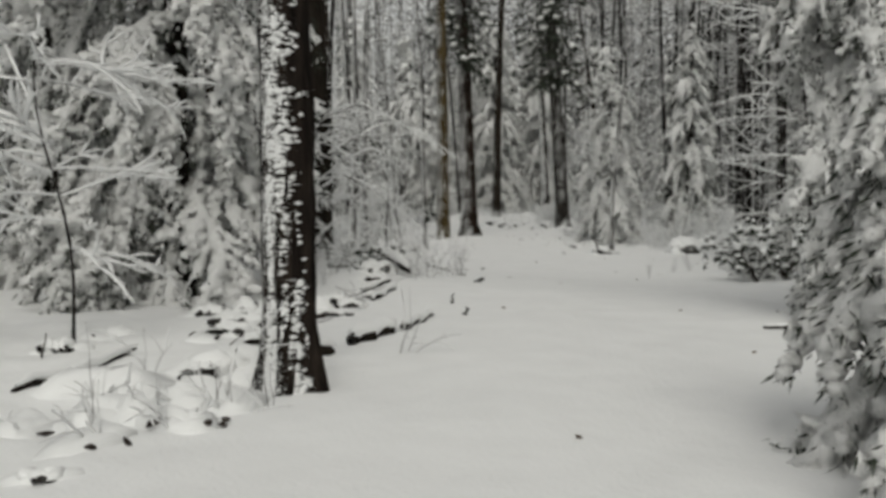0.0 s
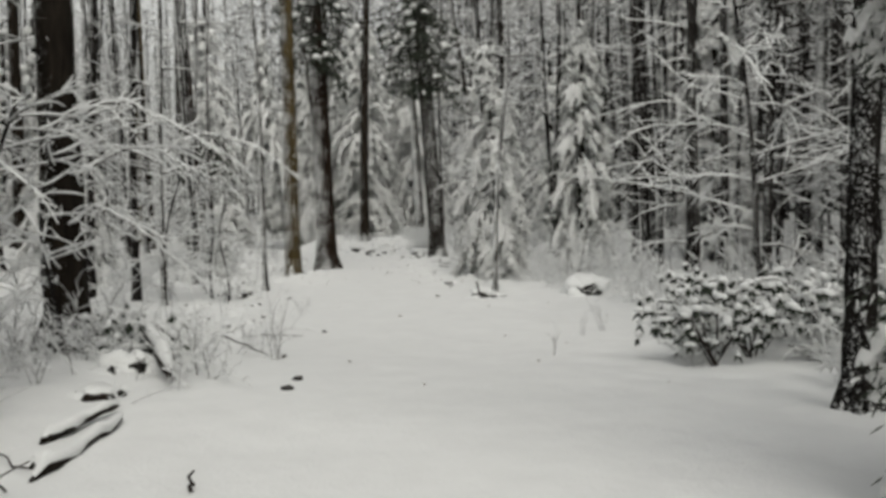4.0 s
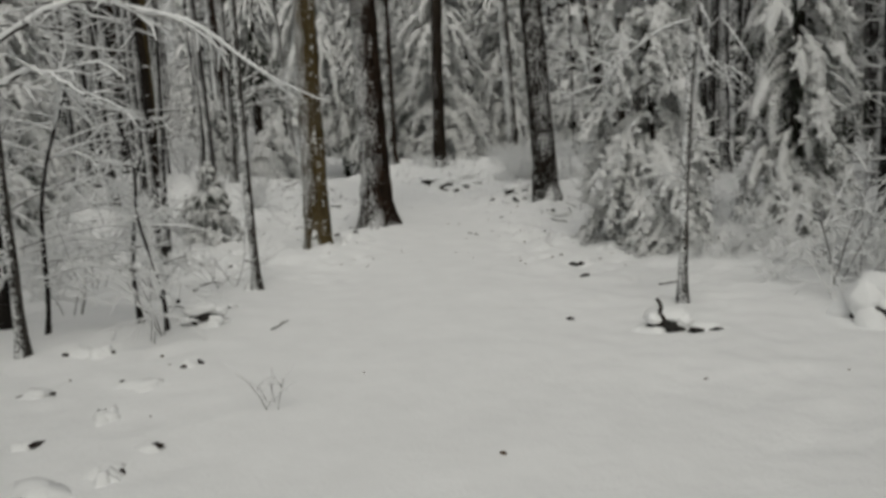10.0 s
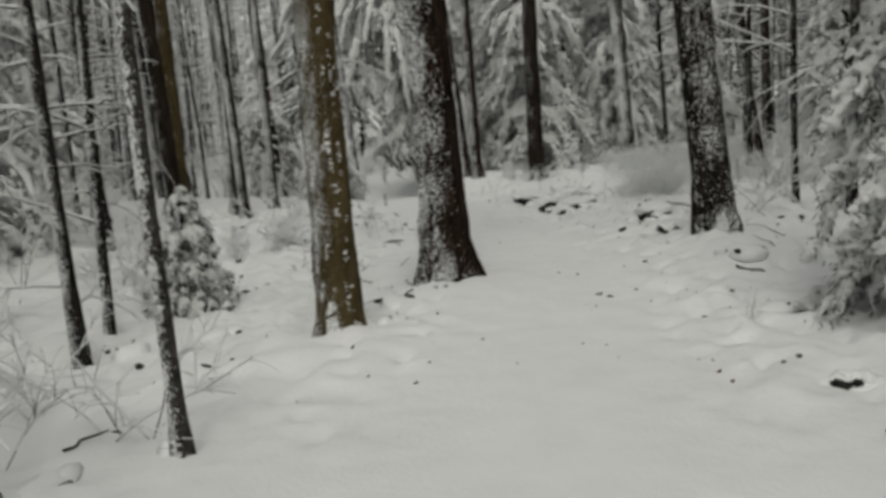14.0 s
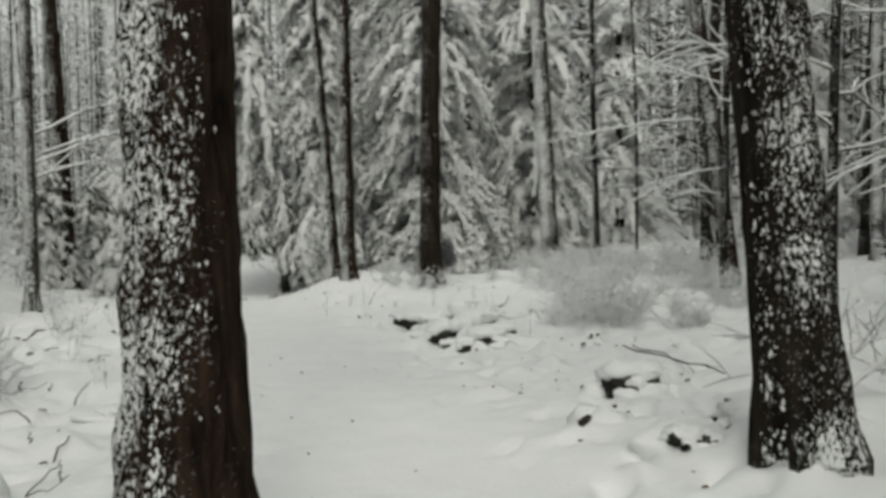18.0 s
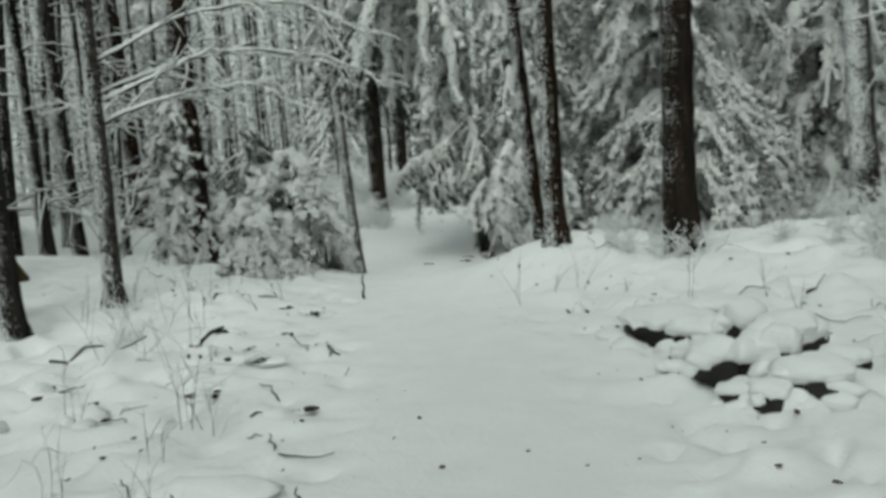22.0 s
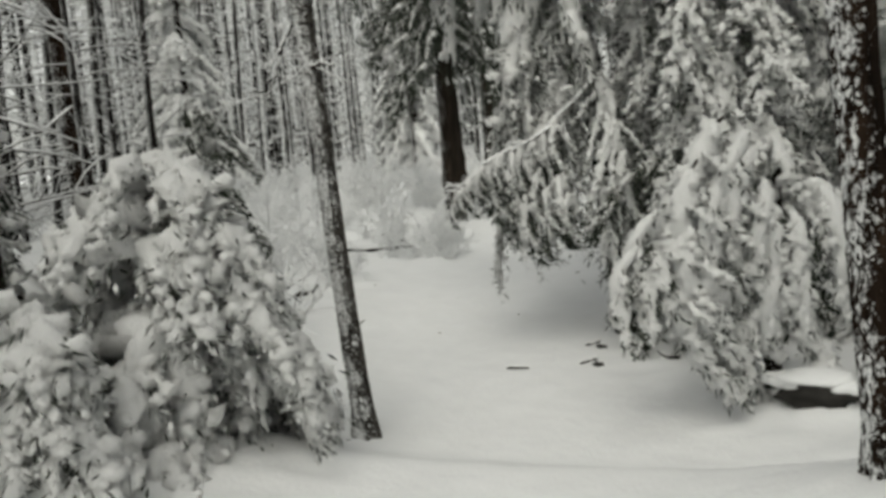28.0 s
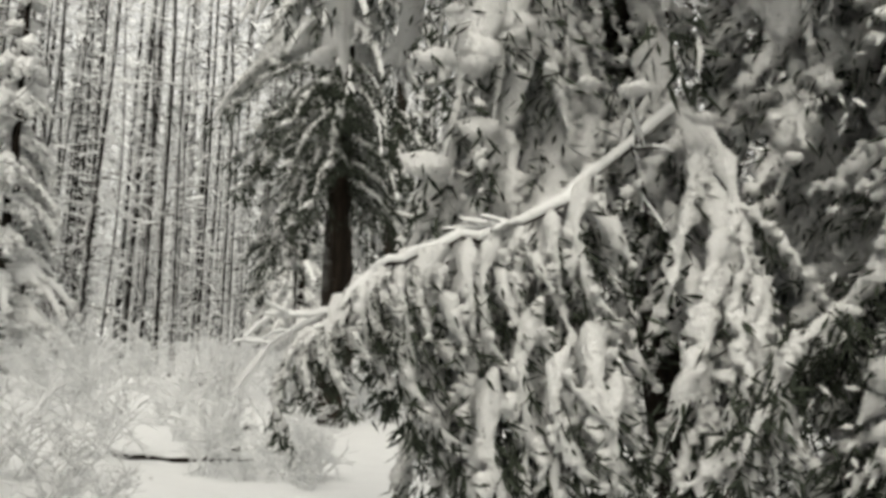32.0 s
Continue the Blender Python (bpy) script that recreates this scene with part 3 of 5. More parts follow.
def bush_geo(seed, stems=7, h=1.1, snow=0.009, rad=0.006, depth=2, lean=0.6):
    g, r = Geo(), np.random.default_rng(seed)
    for _ in range(stems):
        a = r.uniform(0, 6.28)
        w = np.array([math.cos(a) * lean * r.random(), math.sin(a) * lean * r.random(), 1.0]) + r.normal(0, 0.1, 3)
        twigs(g, np.array([r.normal(0, 0.07), r.normal(0, 0.07), -0.05]), w, h * r.uniform(0.6, 1.15), 0, rad, depth, snow, r)
    return g


def sapling(name, x, y, h, r, label, bark, seed, lean=(0, 0), limbs=9, first=0.5, reach=1.1, snow=0.011, group="", category="sapling", side=None):
    t = thing(name, (x, y, height(x, y)), label, category, group)
    tg, pts, rad = trunk_geo(h, r, lean, 0.12, seed, 12, 0.25, 4, 0.2)
    part("trunk", tg, bark, t)
    g, rn = Geo(), np.random.default_rng(seed + 1)
    for _ in range(limbs):
        z = rn.uniform(first, min(h, 5.5))
        a = rn.uniform(0, 6.28) if side is None else side + rn.normal(0, 0.7)
        p = np.array([np.interp(z, pts[:, 2], pts[:, 0]), np.interp(z, pts[:, 2], pts[:, 1]), z])
        twigs(g, p, np.array([math.cos(a), math.sin(a), rn.uniform(0.05, 0.5)]), reach * rn.uniform(0.5, 1.1), 0, 0.3 * r * rn.uniform(0.5, 1), 2, snow, rn)
    limb, white, _ = split_by_material(g)
    part("limb_work", limb, TWIG, t, kind="stuff")
    part("snow_load", white, SNOW, t, "lines of snow along the twigs", "stuff")
    return t


# ---- trees by the path ----
def arch(g, pts, rad, snow, subs, r, reach=0.5):
    """A bowed limb through the given points, with snow on top and side twigs."""
    pts = np.asarray(pts, float)
    u = np.linspace(0, len(pts) - 1, 6 * (len(pts) - 1) + 1)
    line = np.stack([np.interp(u, np.arange(len(pts)), pts[:, i]) for i in range(3)], 1)
    for _ in range(3):
        line[1:-1] = (line[:-2] + 2 * line[1:-1] + line[2:]) / 4
    line += r.normal(0, 0.01, line.shape)
    rr = np.linspace(rad, rad * 0.3, len(line))
    g.tube(line, rr, 5, 0)
    up = line + np.stack([0 * rr, 0 * rr, rr * 0.8 + snow * 0.4], 1)
    g.tube(up, rr * 0.7 + snow * r.uniform(0.6, 1.25, len(line)) * np.linspace(1, 0.6, len(line)), 5, 1)
    for _ in range(subs):
        k = int(r.integers(2, len(line) - 1))
        w = line[k] - line[k - 1]
        w = w / np.linalg.norm(w) + r.normal(0, 0.55, 3) * [1, 1, 0.5]
        twigs(g, line[k], w, reach * r.uniform(0.4, 1.1), 0, rr[k] * 0.6, 1, snow * 0.8, r)


def limbs_on(t, base, lines, rad, snow, subs, seed, reach=0.5):
    g, r = Geo(), np.random.default_rng(seed)
    for line in lines:
        arch(g, np.asarray(line, float) - np.asarray(base), rad, snow, subs, r, reach)
    wood, white, _ = split_by_material(g)
    part("bowed_limb", wood, TWIG, t)
    part("limb_snow", white, SNOW, t, "white snow along the bowed limbs")


big_tree("tree", 1.11, 8.47, 0.145, BARK_CAKED, "dark-barked tree plastered with snow down one side", lean=(-0.016, 0.06), wind=(-0.67, -0.74), snow=4600, seed=21, flare=0.18, h=14, spread_size=(0.006, 0.020), pads=True)
tb, _, _ = big_tree("tree", -0.565, 17.15, 0.222, BARK_PLAIN, "straight dark-barked tree in deep snow", wind=(-0.9, 0.1), snow=300, seed=22, h=14)
zb = height(-0.55, 17.4)
limbs_on(tb, (-0.55, 17.4, zb), [[(-0.5, 17.3, 2.35), (0.1, 17.2, 2.6), (0.7, 17.0, 2.3), (1.2, 16.9, 2.0)], [(-0.5, 17.3, 1.7), (0.0, 17.4, 2.05), (0.6, 17.2, 2.1)],
                               [(-0.5, 17.3, 1.2), (-0.1, 17.0, 1.5), (0.5, 16.6, 1.2), (0.8, 16.5, 0.9)]], 0.016, 0.016, 9, 71)
big_tree("tree", 5.75, 12.95, 0.09, BARK_FAR, "dark leaning tree behind snowy brush", snow=200, seed=23, lean=(0.035, 0), h=14)
big_tree("tree", 0.77, 28.07, 0.185, BARK_BROWN, "smooth brown-barked tree flecked with blown snow", wind=(-0.5, -0.87), spread_size=(0.005, 0.015), pads=True, snow=4200, seed=24, lean=(0.01, 0.06), flare=0.18, h=14)
td, pd, _ = big_tree("tree", 1.49, 30.22, 0.25, BARK_DARK, "thick dark-barked tree with blown snow on its rough bark", wind=(-0.85, -0.5), spread_size=(0.004, 0.012), snow=3400, seed=25, lean=(-0.027, 0.085), flare=0.3, h=15, sides=36)
t4, p4, _ = big_tree("tree", 4.50, 30.92, 0.218, BARK_FACE, "furrowed dark tree coated with snow across its face", wind=(0.25, -1), spread_size=(0.004, 0.012), snow=3000, seed=26, lean=(-0.043, 0.095), flare=0.1, h=15, sides=36)
big_tree("tree", 2.37, 40.5, 0.185, BARK_RUST, "dark brown tree with bent twigs at its foot", wind=(-0.8, -0.6), snow=260, seed=27, lean=(0.016, 0.0), flare=0.25, h=14)
big_tree("tree", 1.02, 40.4, 0.115, BARK_DARK, "dark-barked tree with snow caught in its bark", wind=(-0.85, -0.5), snow=1100, seed=28, lean=(-0.012, 0.0), flare=0.25, h=14)
big_tree("tree", 0.74, 41.0, 0.085, BARK_DARK, "slim dark tree leaning beside a thicker one", wind=(-0.5, -0.85), snow=700, seed=29, lean=(-0.07, 0.0), flare=0.15, h=12)
big_tree("tree", 4.68, 42.8, 0.17, BARK_GREY, "grey-barked tree behind snowy brush", wind=(-0.6, -0.8), snow=420, seed=30, lean=(-0.03, 0), h=14)
LEAN, _, _ = big_tree("tree", -2.28, 42.65, 0.07, BARK_MOTTLED, "slim grey tree leaning over the path", wind=(-0.3, -1), spread_size=(0.004, 0.010), snow=1800, seed=31, lean=(-0.078, 0.0), flare=0.2, h=11)
limbs_on(LEAN, (-2.24, 42.6, height(-2.24, 42.6)), [[(-2.5, 42.6, 2.85), (-2.62, 42.62, 2.7), (-2.75, 42.66, 2.45), (-2.9, 42.72, 2.33)], [(-2.45, 42.6, 2.5), (-2.3, 42.5, 2.55), (-2.1, 42.4, 2.5)]], 0.011, 0.006, 4, 75, 0.35)
big_tree("tree", -4.1, 41.35, 0.15, BARK_DARK, "dark tree with ragged snowy bark", wind=(-0.8, -0.6), snow=700, seed=32, lean=(-0.03, 0), h=14)
t8, _, _ = big_tree("tree", -3.1, 38.05, 0.085, BARK_GREY, "slim grey tree at the edge of the path", wind=(-0.5, -0.9), snow=600, seed=33, lean=(0.02, 0), h=11)
limbs_on(t8, (-3.1, 38.05, height(-3.1, 38.05)), [[(-3.1, 38.1, 2.5), (-2.3, 38.9, 3.05), (-1.4, 39.7, 3.0), (-0.9, 40.1, 2.75)], [(-3.1, 38.1, 2.6), (-2.6, 39.4, 3.1), (-2.2, 40.8, 3.2), (-2.0, 41.9, 3.1)],
                               [(-3.1, 38.1, 2.9), (-2.4, 38.7, 3.4), (-1.5, 39.1, 3.5), (-1.0, 39.3, 3.3)], [(-3.1, 38.1, 2.3), (-2.5, 38.6, 2.6), (-1.8, 39.2, 2.7)], [(-3.1, 38.1, 2.2), (-3.6, 38.9, 2.6), (-4.1, 39.8, 2.6)]], 0.015, 0.015, 12, 72, 0.7)
big_tree("tree", -5.7, 39.2, 0.21, BARK_BROWN, "broad brown trunk deep in the brush", snow=500, seed=34, h=14)
big_tree("tree", -8.9, 61.5, 0.27, BARK_RUST, "thick reddish-dark pine trunk far off", snow=60, seed=35, lean=(-0.02, 0), h=16)
big_tree("tree", -8.2, 62.6, 0.2, BARK_RUST, "reddish-dark pine trunk far off", snow=60, seed=37, lean=(0.02, 0), h=16)
big_tree("tree", 7.0, 39.2, 0.12, BARK_DARK, "leaning dark tree in the brush", snow=300, seed=36, lean=(-0.12, 0), h=13)
for k, (x, y, r, bark) in enumerate([(-4.95, 37.4, 0.16, 1), (-6.5, 37.1, 0.14, 0), (-9.6, 38.2, 0.24, 1), (-3.7, 37.3, 0.085, 0), (-3.35, 37.0, 0.10, 0), (-4.65, 35.7, 0.09, 0), (-4.6, 27.8, 0.11, 0), (-6.0, 30.9, 0.15, 0),
                                     (-8.1, 33.0, 0.12, 0), (9.3, 36.0, 0.13, 0), (11.5, 33.0, 0.15, 0), (13.8, 28.0, 0.16, 0), (12.3, 31.5, 0.2, 0), (10.4, 41.5, 0.12, 0), (8.6, 45.0, 0.13, 1)]):
    big_tree("tree", x, y, r, BARK_RUST if bark else BARK_FAR_BRIGHT, "rough brown trunk back in the wood" if bark else "grey-dark trunk back in the wood", snow=120, seed=600 + k, h=14, lean=(-0.03 + 0.02 * (k % 4), 0), sides=12)

sapling("young_tree", 0.45, 25.6, 9.0, 0.055, "slim pale-barked young tree ringed with snow", BARK_GREY, 41, (-0.03, 0), 5, 2.6, 0.7)
t2 = sapling("young_tree", -0.97, 22.9, 8.0, 0.052, "slim grey young tree standing in snow", BARK_GREY, 42, (-0.01, 0), 6, 1.6, 0.8)
limbs_on(t2, (-0.97, 22.9, height(-0.97, 22.9)), [[(-0.97, 22.9, 2.55), (-0.3, 23.1, 2.95), (0.6, 23.3, 2.75), (1.34, 23.5, 2.15)], [(-0.97, 22.9, 2.4), (-1.6, 22.6, 2.7), (-2.3, 22.4, 2.6)],
                               [(-0.97, 22.9, 2.2), (-0.5, 22.7, 2.35), (-0.05, 22.6, 2.1)]], 0.017, 0.02, 9, 73)
sapling("young_tree", 5.05, 23.9, 5.5, 0.045, "crooked young tree with snow on its limbs", BARK_GREY, 43, (0.03, 0), 12, 0.5, 1.0)
sapling("young_tree", -0.75, 9.6, 2.1, 0.012, "thin young tree with snow piled along its twigs", BARK_FAR, 44, (0.03, 0), 22, 0.5, 0.9, 0.018)
sapling("young_tree", 7.5, 17.8, 4.5, 0.035, "thin young tree with snowy twigs", BARK_FAR, 46, (-0.1, 0), 22, 0.6, 1.4, 0.016)
sapling("young_tree", -0.35, 24.0, 2.0, 0.025, "bent young beech with snowy twigs", BARK_FAR, 47, (-0.1, 0), 12, 0.3, 0.8, 0.012)
sapling("young_tree", -0.1, 14.2, 2.2, 0.025, "bent young beech with snowy twigs", BARK_FAR, 48, (0.1, 0), 20, 0.3, 0.9, 0.014)
sapling("young_tree", -0.15, 15.9, 2.0, 0.02, "thin young tree with snow piled along its twigs", BARK_FAR, 245, (-0.05, 0), 13, 0.4, 0.7, 0.013)
sapling("young_tree", 0.02, 23.7, 1.7, 0.018, "thin young tree with arching snowy twigs", BARK_FAR, 246, (0.03, 0), 12, 0.35, 0.7, 0.012)
sapling("young_tree", -1.2, 23.8, 2.4, 0.025, "bent young beech arched over with snow", BARK_FAR, 49, (0.15, 0), 18, 0.4, 1.0, 0.016)

# ---- conifers bowed with snow ----
FINE = branch_set("fine", [0.35, 0.6, 0.9, 1.2, 1.6], drape=0.033, needles=9, fringe=6, snow=0.82)
HEAVY = branch_set("heavy", [0.35, 0.6, 0.9, 1.3, 1.8], drape=0.034, needles=10, fringe=8, snow=0.88, step=0.08)
GLADE = branch_set("glade", [0.4, 0.7, 1.0, 1.4], drape=0.038, needles=10, fringe=7, snow=0.84)
HANGING = branch_set("hanging", [0.5, 0.9, 1.3, 1.8], drape=0.024, needles=16, fringe=10, snow=0.74, fall=(0.8, 2.4), reach=1.05)
SHADED = branch_set("shaded", [0.6, 1.0, 1.4], drape=0.02, needles=20, fringe=4, snow=0.3, droop=0.6)
MEDIUM = branch_set("medium", [0.5, 0.9, 1.4, 2.0], drape=0.05, needles=14, fringe=5, snow=0.48, step=0.15)
LIGHT = branch_set("light", [0.6, 1.1, 1.7], drape=0.055, needles=11, fringe=3, snow=0.25, step=0.24, droop=0.6)
DARK = branch_set("dark", [0.6, 1.0, 1.5], needles=22, droop=0.35, step=0.15, lumps=1, snow=0.22)
LOADED = branch_set("loaded", [0.35, 0.6, 0.9, 1.3, 1.8], drape=0.044, needles=8, fringe=8, snow=0.92)
FROSTED = branch_set("frosted", [0.5, 0.9, 1.4, 2.0], drape=0.05, needles=12, fringe=5, snow=0.66, step=0.15)
PALE = branch_set("pale", [0.6, 1.1, 1.7], drape=0.06, needles=8, fringe=3, snow=0.56, step=0.24, droop=0.6)
conifer("hemlock", -1.0, 12.3, 9.0, 2.3, "large hemlock bowed under thick snow", GLADE, 0.7, 0.42, 5, 51, sag=20, shape=0.45, upper=MEDIUM, fine_top=3.6)
conifer("hemlock", -3.6, 14.5, 9.0, 2.2, "large hemlock bowed under thick snow", MEDIUM, 0.6, 0.38, 6, 151, sag=14, shape=0.45, upper=LIGHT, fine_top=4.5)
conifer("hemlock", 5.3, 10.7, 8.0, 1.2, "tall hemlock bowed under thick snow", FINE, 0.3, 0.26, 6, 52, sag=22, shape=0.4, upper=MEDIUM, fine_top=3.4)
conifer("hemlock", 3.95, 7.15, 1.5, 0.78, "low hemlock bush sagging with snow at the edge of the path", HEAVY, 0.15, 0.19, 6, 53, sag=16, shape=0.35)
conifer("hemlock", 3.8, 6.4, 1.25, 0.62, "low hemlock bush sagging with snow at the edge of the path", HEAVY, 0.08, 0.18, 6, 153, sag=18, shape=0.3)
conifer("hemlock", 5.6, 27.5, 5.5, 1.65, "young hemlock heavy with snow beside the path", GLADE, 0.3, 0.40, 6, 54, trunk_r=0.045, sag=22, shape=0.5, upper=FINE, fine_top=2.3)
conifer("hemlock", 7.9, 28.3, 6.5, 1.7, "young hemlock heavy with snow", MEDIUM, 0.2, 0.26, 7, 55, sag=18, shape=0.6)
conifer("hemlock", -2.8, 41.4, 1.68, 1.45, "bent young hemlock buried in thick snow", LOADED, 0.1, 0.2, 7, 56, sag=24, shape=0.48)
conifer("hemlock", -2.85, 40.6, 1.0, 0.85, "low hemlock shoot pressed down under thick snow", LOADED, 0.08, 0.15, 7, 356, sag=20, shape=0.4)
conifer("hemlock", -4.35, 41.4, 2.3, 0.95, "young hemlock hanging with snow", FINE, 0.2, 0.17, 7, 156, sag=22, shape=0.45)
zs = height(0.28, 43.9)
shoulder = [((x, y, z - zs), heading, ln, drop) for x, y, z, heading, ln, drop in ((-0.2, -0.6, 2.0, 230, 0.9, 42), (-0.35, -0.8, 1.75, 235, 0.9, 58), (-0.4, -0.85, 1.45, 250, 0.95, 70), (-0.45, -0.85, 1.2, 225, 0.9, 72), (-0.4, -0.7, 1.7, 190, 0.8, 50),
                                                            (-0.6, -0.9, 1.45, 200, 0.6, 45), (-0.7, -1.0, 1.25, 215, 0.5, 40), (0.05, -0.5, 1.5, 280, 0.8, 62), (0.1, -0.5, 1.2, 265, 0.7, 66), (-0.1, -0.6, 1.7, 255, 0.8, 55), (0.3, -0.3, 1.6, 310, 0.8, 45))]
shoulder += [((x + 0.12, y + 0.1, z - 0.12), heading + 25, ln * 0.75, drop - 8) for (x, y, z), heading, ln, drop in shoulder]
conifer("hemlock", 0.28, 43.9, 2.3, 0.95, "bent young hemlock hanging with clumps of snow", HEAVY, 0.75, 0.24, 5, 57, sag=26, shape=0.5, bias=-2.1, hung=shoulder)
zh = height(-1.05, 45.7)
bowed = [(-0.1, -0.4, 2.45 - zh), (-0.53, -0.8, 1.98 - zh), (-0.85, -1.1, 1.84 - zh), (-0.98, -1.2, 1.74 - zh), (-1.1, -1.25, 1.58 - zh)]
curtain = []
for k in range(26):
    u = 0.5 + 3.4 * k / 25
    i, f = int(u), u - int(u)
    curtain.append(([q + (w - q) * f for q, w in zip(bowed[i], bowed[i + 1])], [200, 250, 165, 290, 225][k % 5], [0.9, 1.2, 1.0, 0.8][k % 4] * (0.44 if u < 1.9 else 0.22 if u < 3.1 else 0.24), [38, 50, 28, 60, 45][k % 5]))
for k in range(14):
    curtain.append(((-0.85 + 0.045 * k, -0.95 + 0.25 * (k * 7 % 5) / 4, 1.72 - 0.22 * (k * 3 % 4) / 3 - zh), [235, 265, 215, 285][k % 4], [0.5, 0.42, 0.55][k % 3], [64, 50, 70, 58, 40][k % 5]))
# the fan of boughs from 5 m up is added to shade the hollow below
h4 = conifer("hemlock", -1.05, 45.7, 9.5, 1.65, "great hemlock leaning its snowy boughs over the path", HANGING, 2.3, 0.3, 5, 58, (-0.10, 0), -2.3, 0.085, sag=18, shape=0.4, upper=MEDIUM, fine_top=3.3,
             extra=[(2.8, 205, 1.5), (3.0, 225, 1.6), (3.1, 245, 1.6), (2.9, 190, 1.4), (2.4, 238, 1.3), (2.0, 302, 1.3), (2.5, 298, 1.4)] + [(5.0 + 0.15 * k, 130 + (k * 53) % 170, 2.4 + 0.2 * (k % 4)) for k in range(14)], hung=curtain)
pillows, pr = Geo(), np.random.default_rng(8)
for _ in range(12):
    s = pr.uniform(0.02, 0.035)
    pillows.blob((pr.uniform(-0.9, 0.7), pr.uniform(-1.0, -0.4), pr.uniform(2.2, 2.9) - zh), (s * pr.uniform(1.2, 2.0), s * 1.2, s * pr.uniform(0.7, 1.0)), (pr.normal(), pr.normal() - 1, -0.4), pr, 1, 0, 0.2)
part("snow_pillow", pillows, SNOW_NEEDLED, h4, "large soft pillows of snow", "stuff")
limbs_on(h4, (0, 0, 0), [bowed], 0.014, 0.014, 6, 74, 0.3)
# sparse snow on the low boughs stands in for shade under the great hemlock
conifer("hemlock", -0.2, 45.5, 8.0, 1.35, "shaded hemlock with dead twiggy lower limbs", SHADED, 0.9, 0.19, 7, 158, trunk_r=0.06, sag=14, shape=0.25, upper=FINE, fine_top=1.9)
conifer("hemlock", -0.3, 46.0, 1.0, 0.9, "dead twiggy hemlock in the shade of a greater one", DARK, 0.15, 0.16, 5, 258, sag=2, shape=0.2)
conifer("hemlock", 2.3, 45.4, 10.0, 2.6, "great hemlock thick with snow", FINE, 0.4, 0.34, 6, 59, sag=16, shape=0.4, upper=FROSTED, fine_top=3.0)
conifer("hemlock", 4.9, 47.0, 10.0, 2.7, "great hemlock thick with snow", FROSTED, 0.4, 0.36, 7, 60, sag=14, shape=0.4, upper=PALE, fine_top=5)
conifer("hemlock", 1.2, 49.0, 10.0, 2.5, "great hemlock thick with snow", FROSTED, 0.6, 0.38, 7, 160, sag=14, shape=0.4, upper=PALE, fine_top=5)
conifer("hemlock", -5.1, 44.7, 2.5, 0.95, "small hemlock with dark drooping boughs", SHADED, 0.3, 0.2, 6, 261, trunk_r=0.035, sag=14, shape=0.4)
conifer("hemlock", -2.95, 42.3, 1.05, 0.68, "low hemlock bush under snow at a leaning tree", LOADED, 0.1, 0.15, 7, 262, sag=16, shape=0.35)
big_tree("tree", -9.66, 47.63, 0.2, BARK_DARK, "dark rough trunk beyond the young hemlocks", snow=300, seed=38, lean=(-0.03, 0), h=14, sides=14)
conifer("hemlock", -6.15, 54.2, 12.0, 2.6, "tall hemlock with drooping snowy boughs", SHADED, 3.6, 0.32, 6, 162, trunk_r=0.22, bark=BARK_RUST, sag=20, shape=0.3, upper=LIGHT, fine_top=6)
conifer("hemlock", -3.9, 27.9, 3.4, 1.2, "small hemlock dusted with snow", MEDIUM, 0.2, 0.22, 7, 62, sag=14)
conifer("hemlock", -1.35, 29.7, 1.5, 0.75, "low hemlock bush under snow", FINE, 0.1, 0.14, 7, 63, sag=14)
crown(t4, p4, DARK, 4.9, 12.0, 1.5, 0.34, 7, 171, 0.3, 8)
crown(td, pd, DARK, 5.6, 12.0, 1.4, 0.36, 6, 172, 0.3, 8)
far_hemlock = conifer("hemlock", -11.5, 30.0, 9.0, 2.2, "snow-laden hemlock back in the wood", LIGHT, 0.4, 0.42, 6, 65, sag=14, shape=0.6, group="hemlocks of the wood")
far_pale = conifer("hemlock", -10.0, 41.0, 8.5, 2.1, "hemlock whitened all over with snow back in the wood", PALE, 0.4, 0.42, 6, 67, sag=14, shape=0.65, group="hemlocks of the wood")
far_slim = conifer("hemlock", 15.5, 25.0, 8.0, 1.8, "snow-laden hemlock back in the wood", LIGHT, 0.3, 0.42, 6, 66, sag=14, shape=0.7, group="hemlocks of the wood")
for k, (x, y, sc) in enumerate([(-8.5, 22, 1.0), (-7.0, 34.5, 0.9), (-12.5, 44, 1.1), (-16, 58, 1.1), (-2.0, 56, 1.0), (3.5, 54, 1.1), (8, 52, 1.1), 
                                (12.5, 31, 1.1), (11, 46, 1.0), (15, 40, 1.2), (-6.2, 9.5, 1.0), (-5.2, 17.5, 0.9), (-17, 36, 1.2), (-8, 69, 1.2), (-14, 70, 1.2), (2, 64, 1.2)]):
    copy_thing(far_pale if y > 44 or (x < -6.5 and y > 20) else far_hemlock if k % 2 else far_slim, pose(x, y, height(x, y), 0, 0, 67 * k) @ Matrix.Scale(sc, 4))

# ---- undergrowth ----
BUSHES = []
for k in range(8):
    lb, sn, _ = split_by_material(bush_geo(300 + k, stems=4 + k % 3, h=0.8 + 0.25 * (k % 3), depth=2, lean=0.5 + 0.25 * (k % 4)))
    BUSHES.append((lb.mesh("twig_work", [TWIG]), sn.mesh("snow_load", [SNOW])))


BRUSH = []
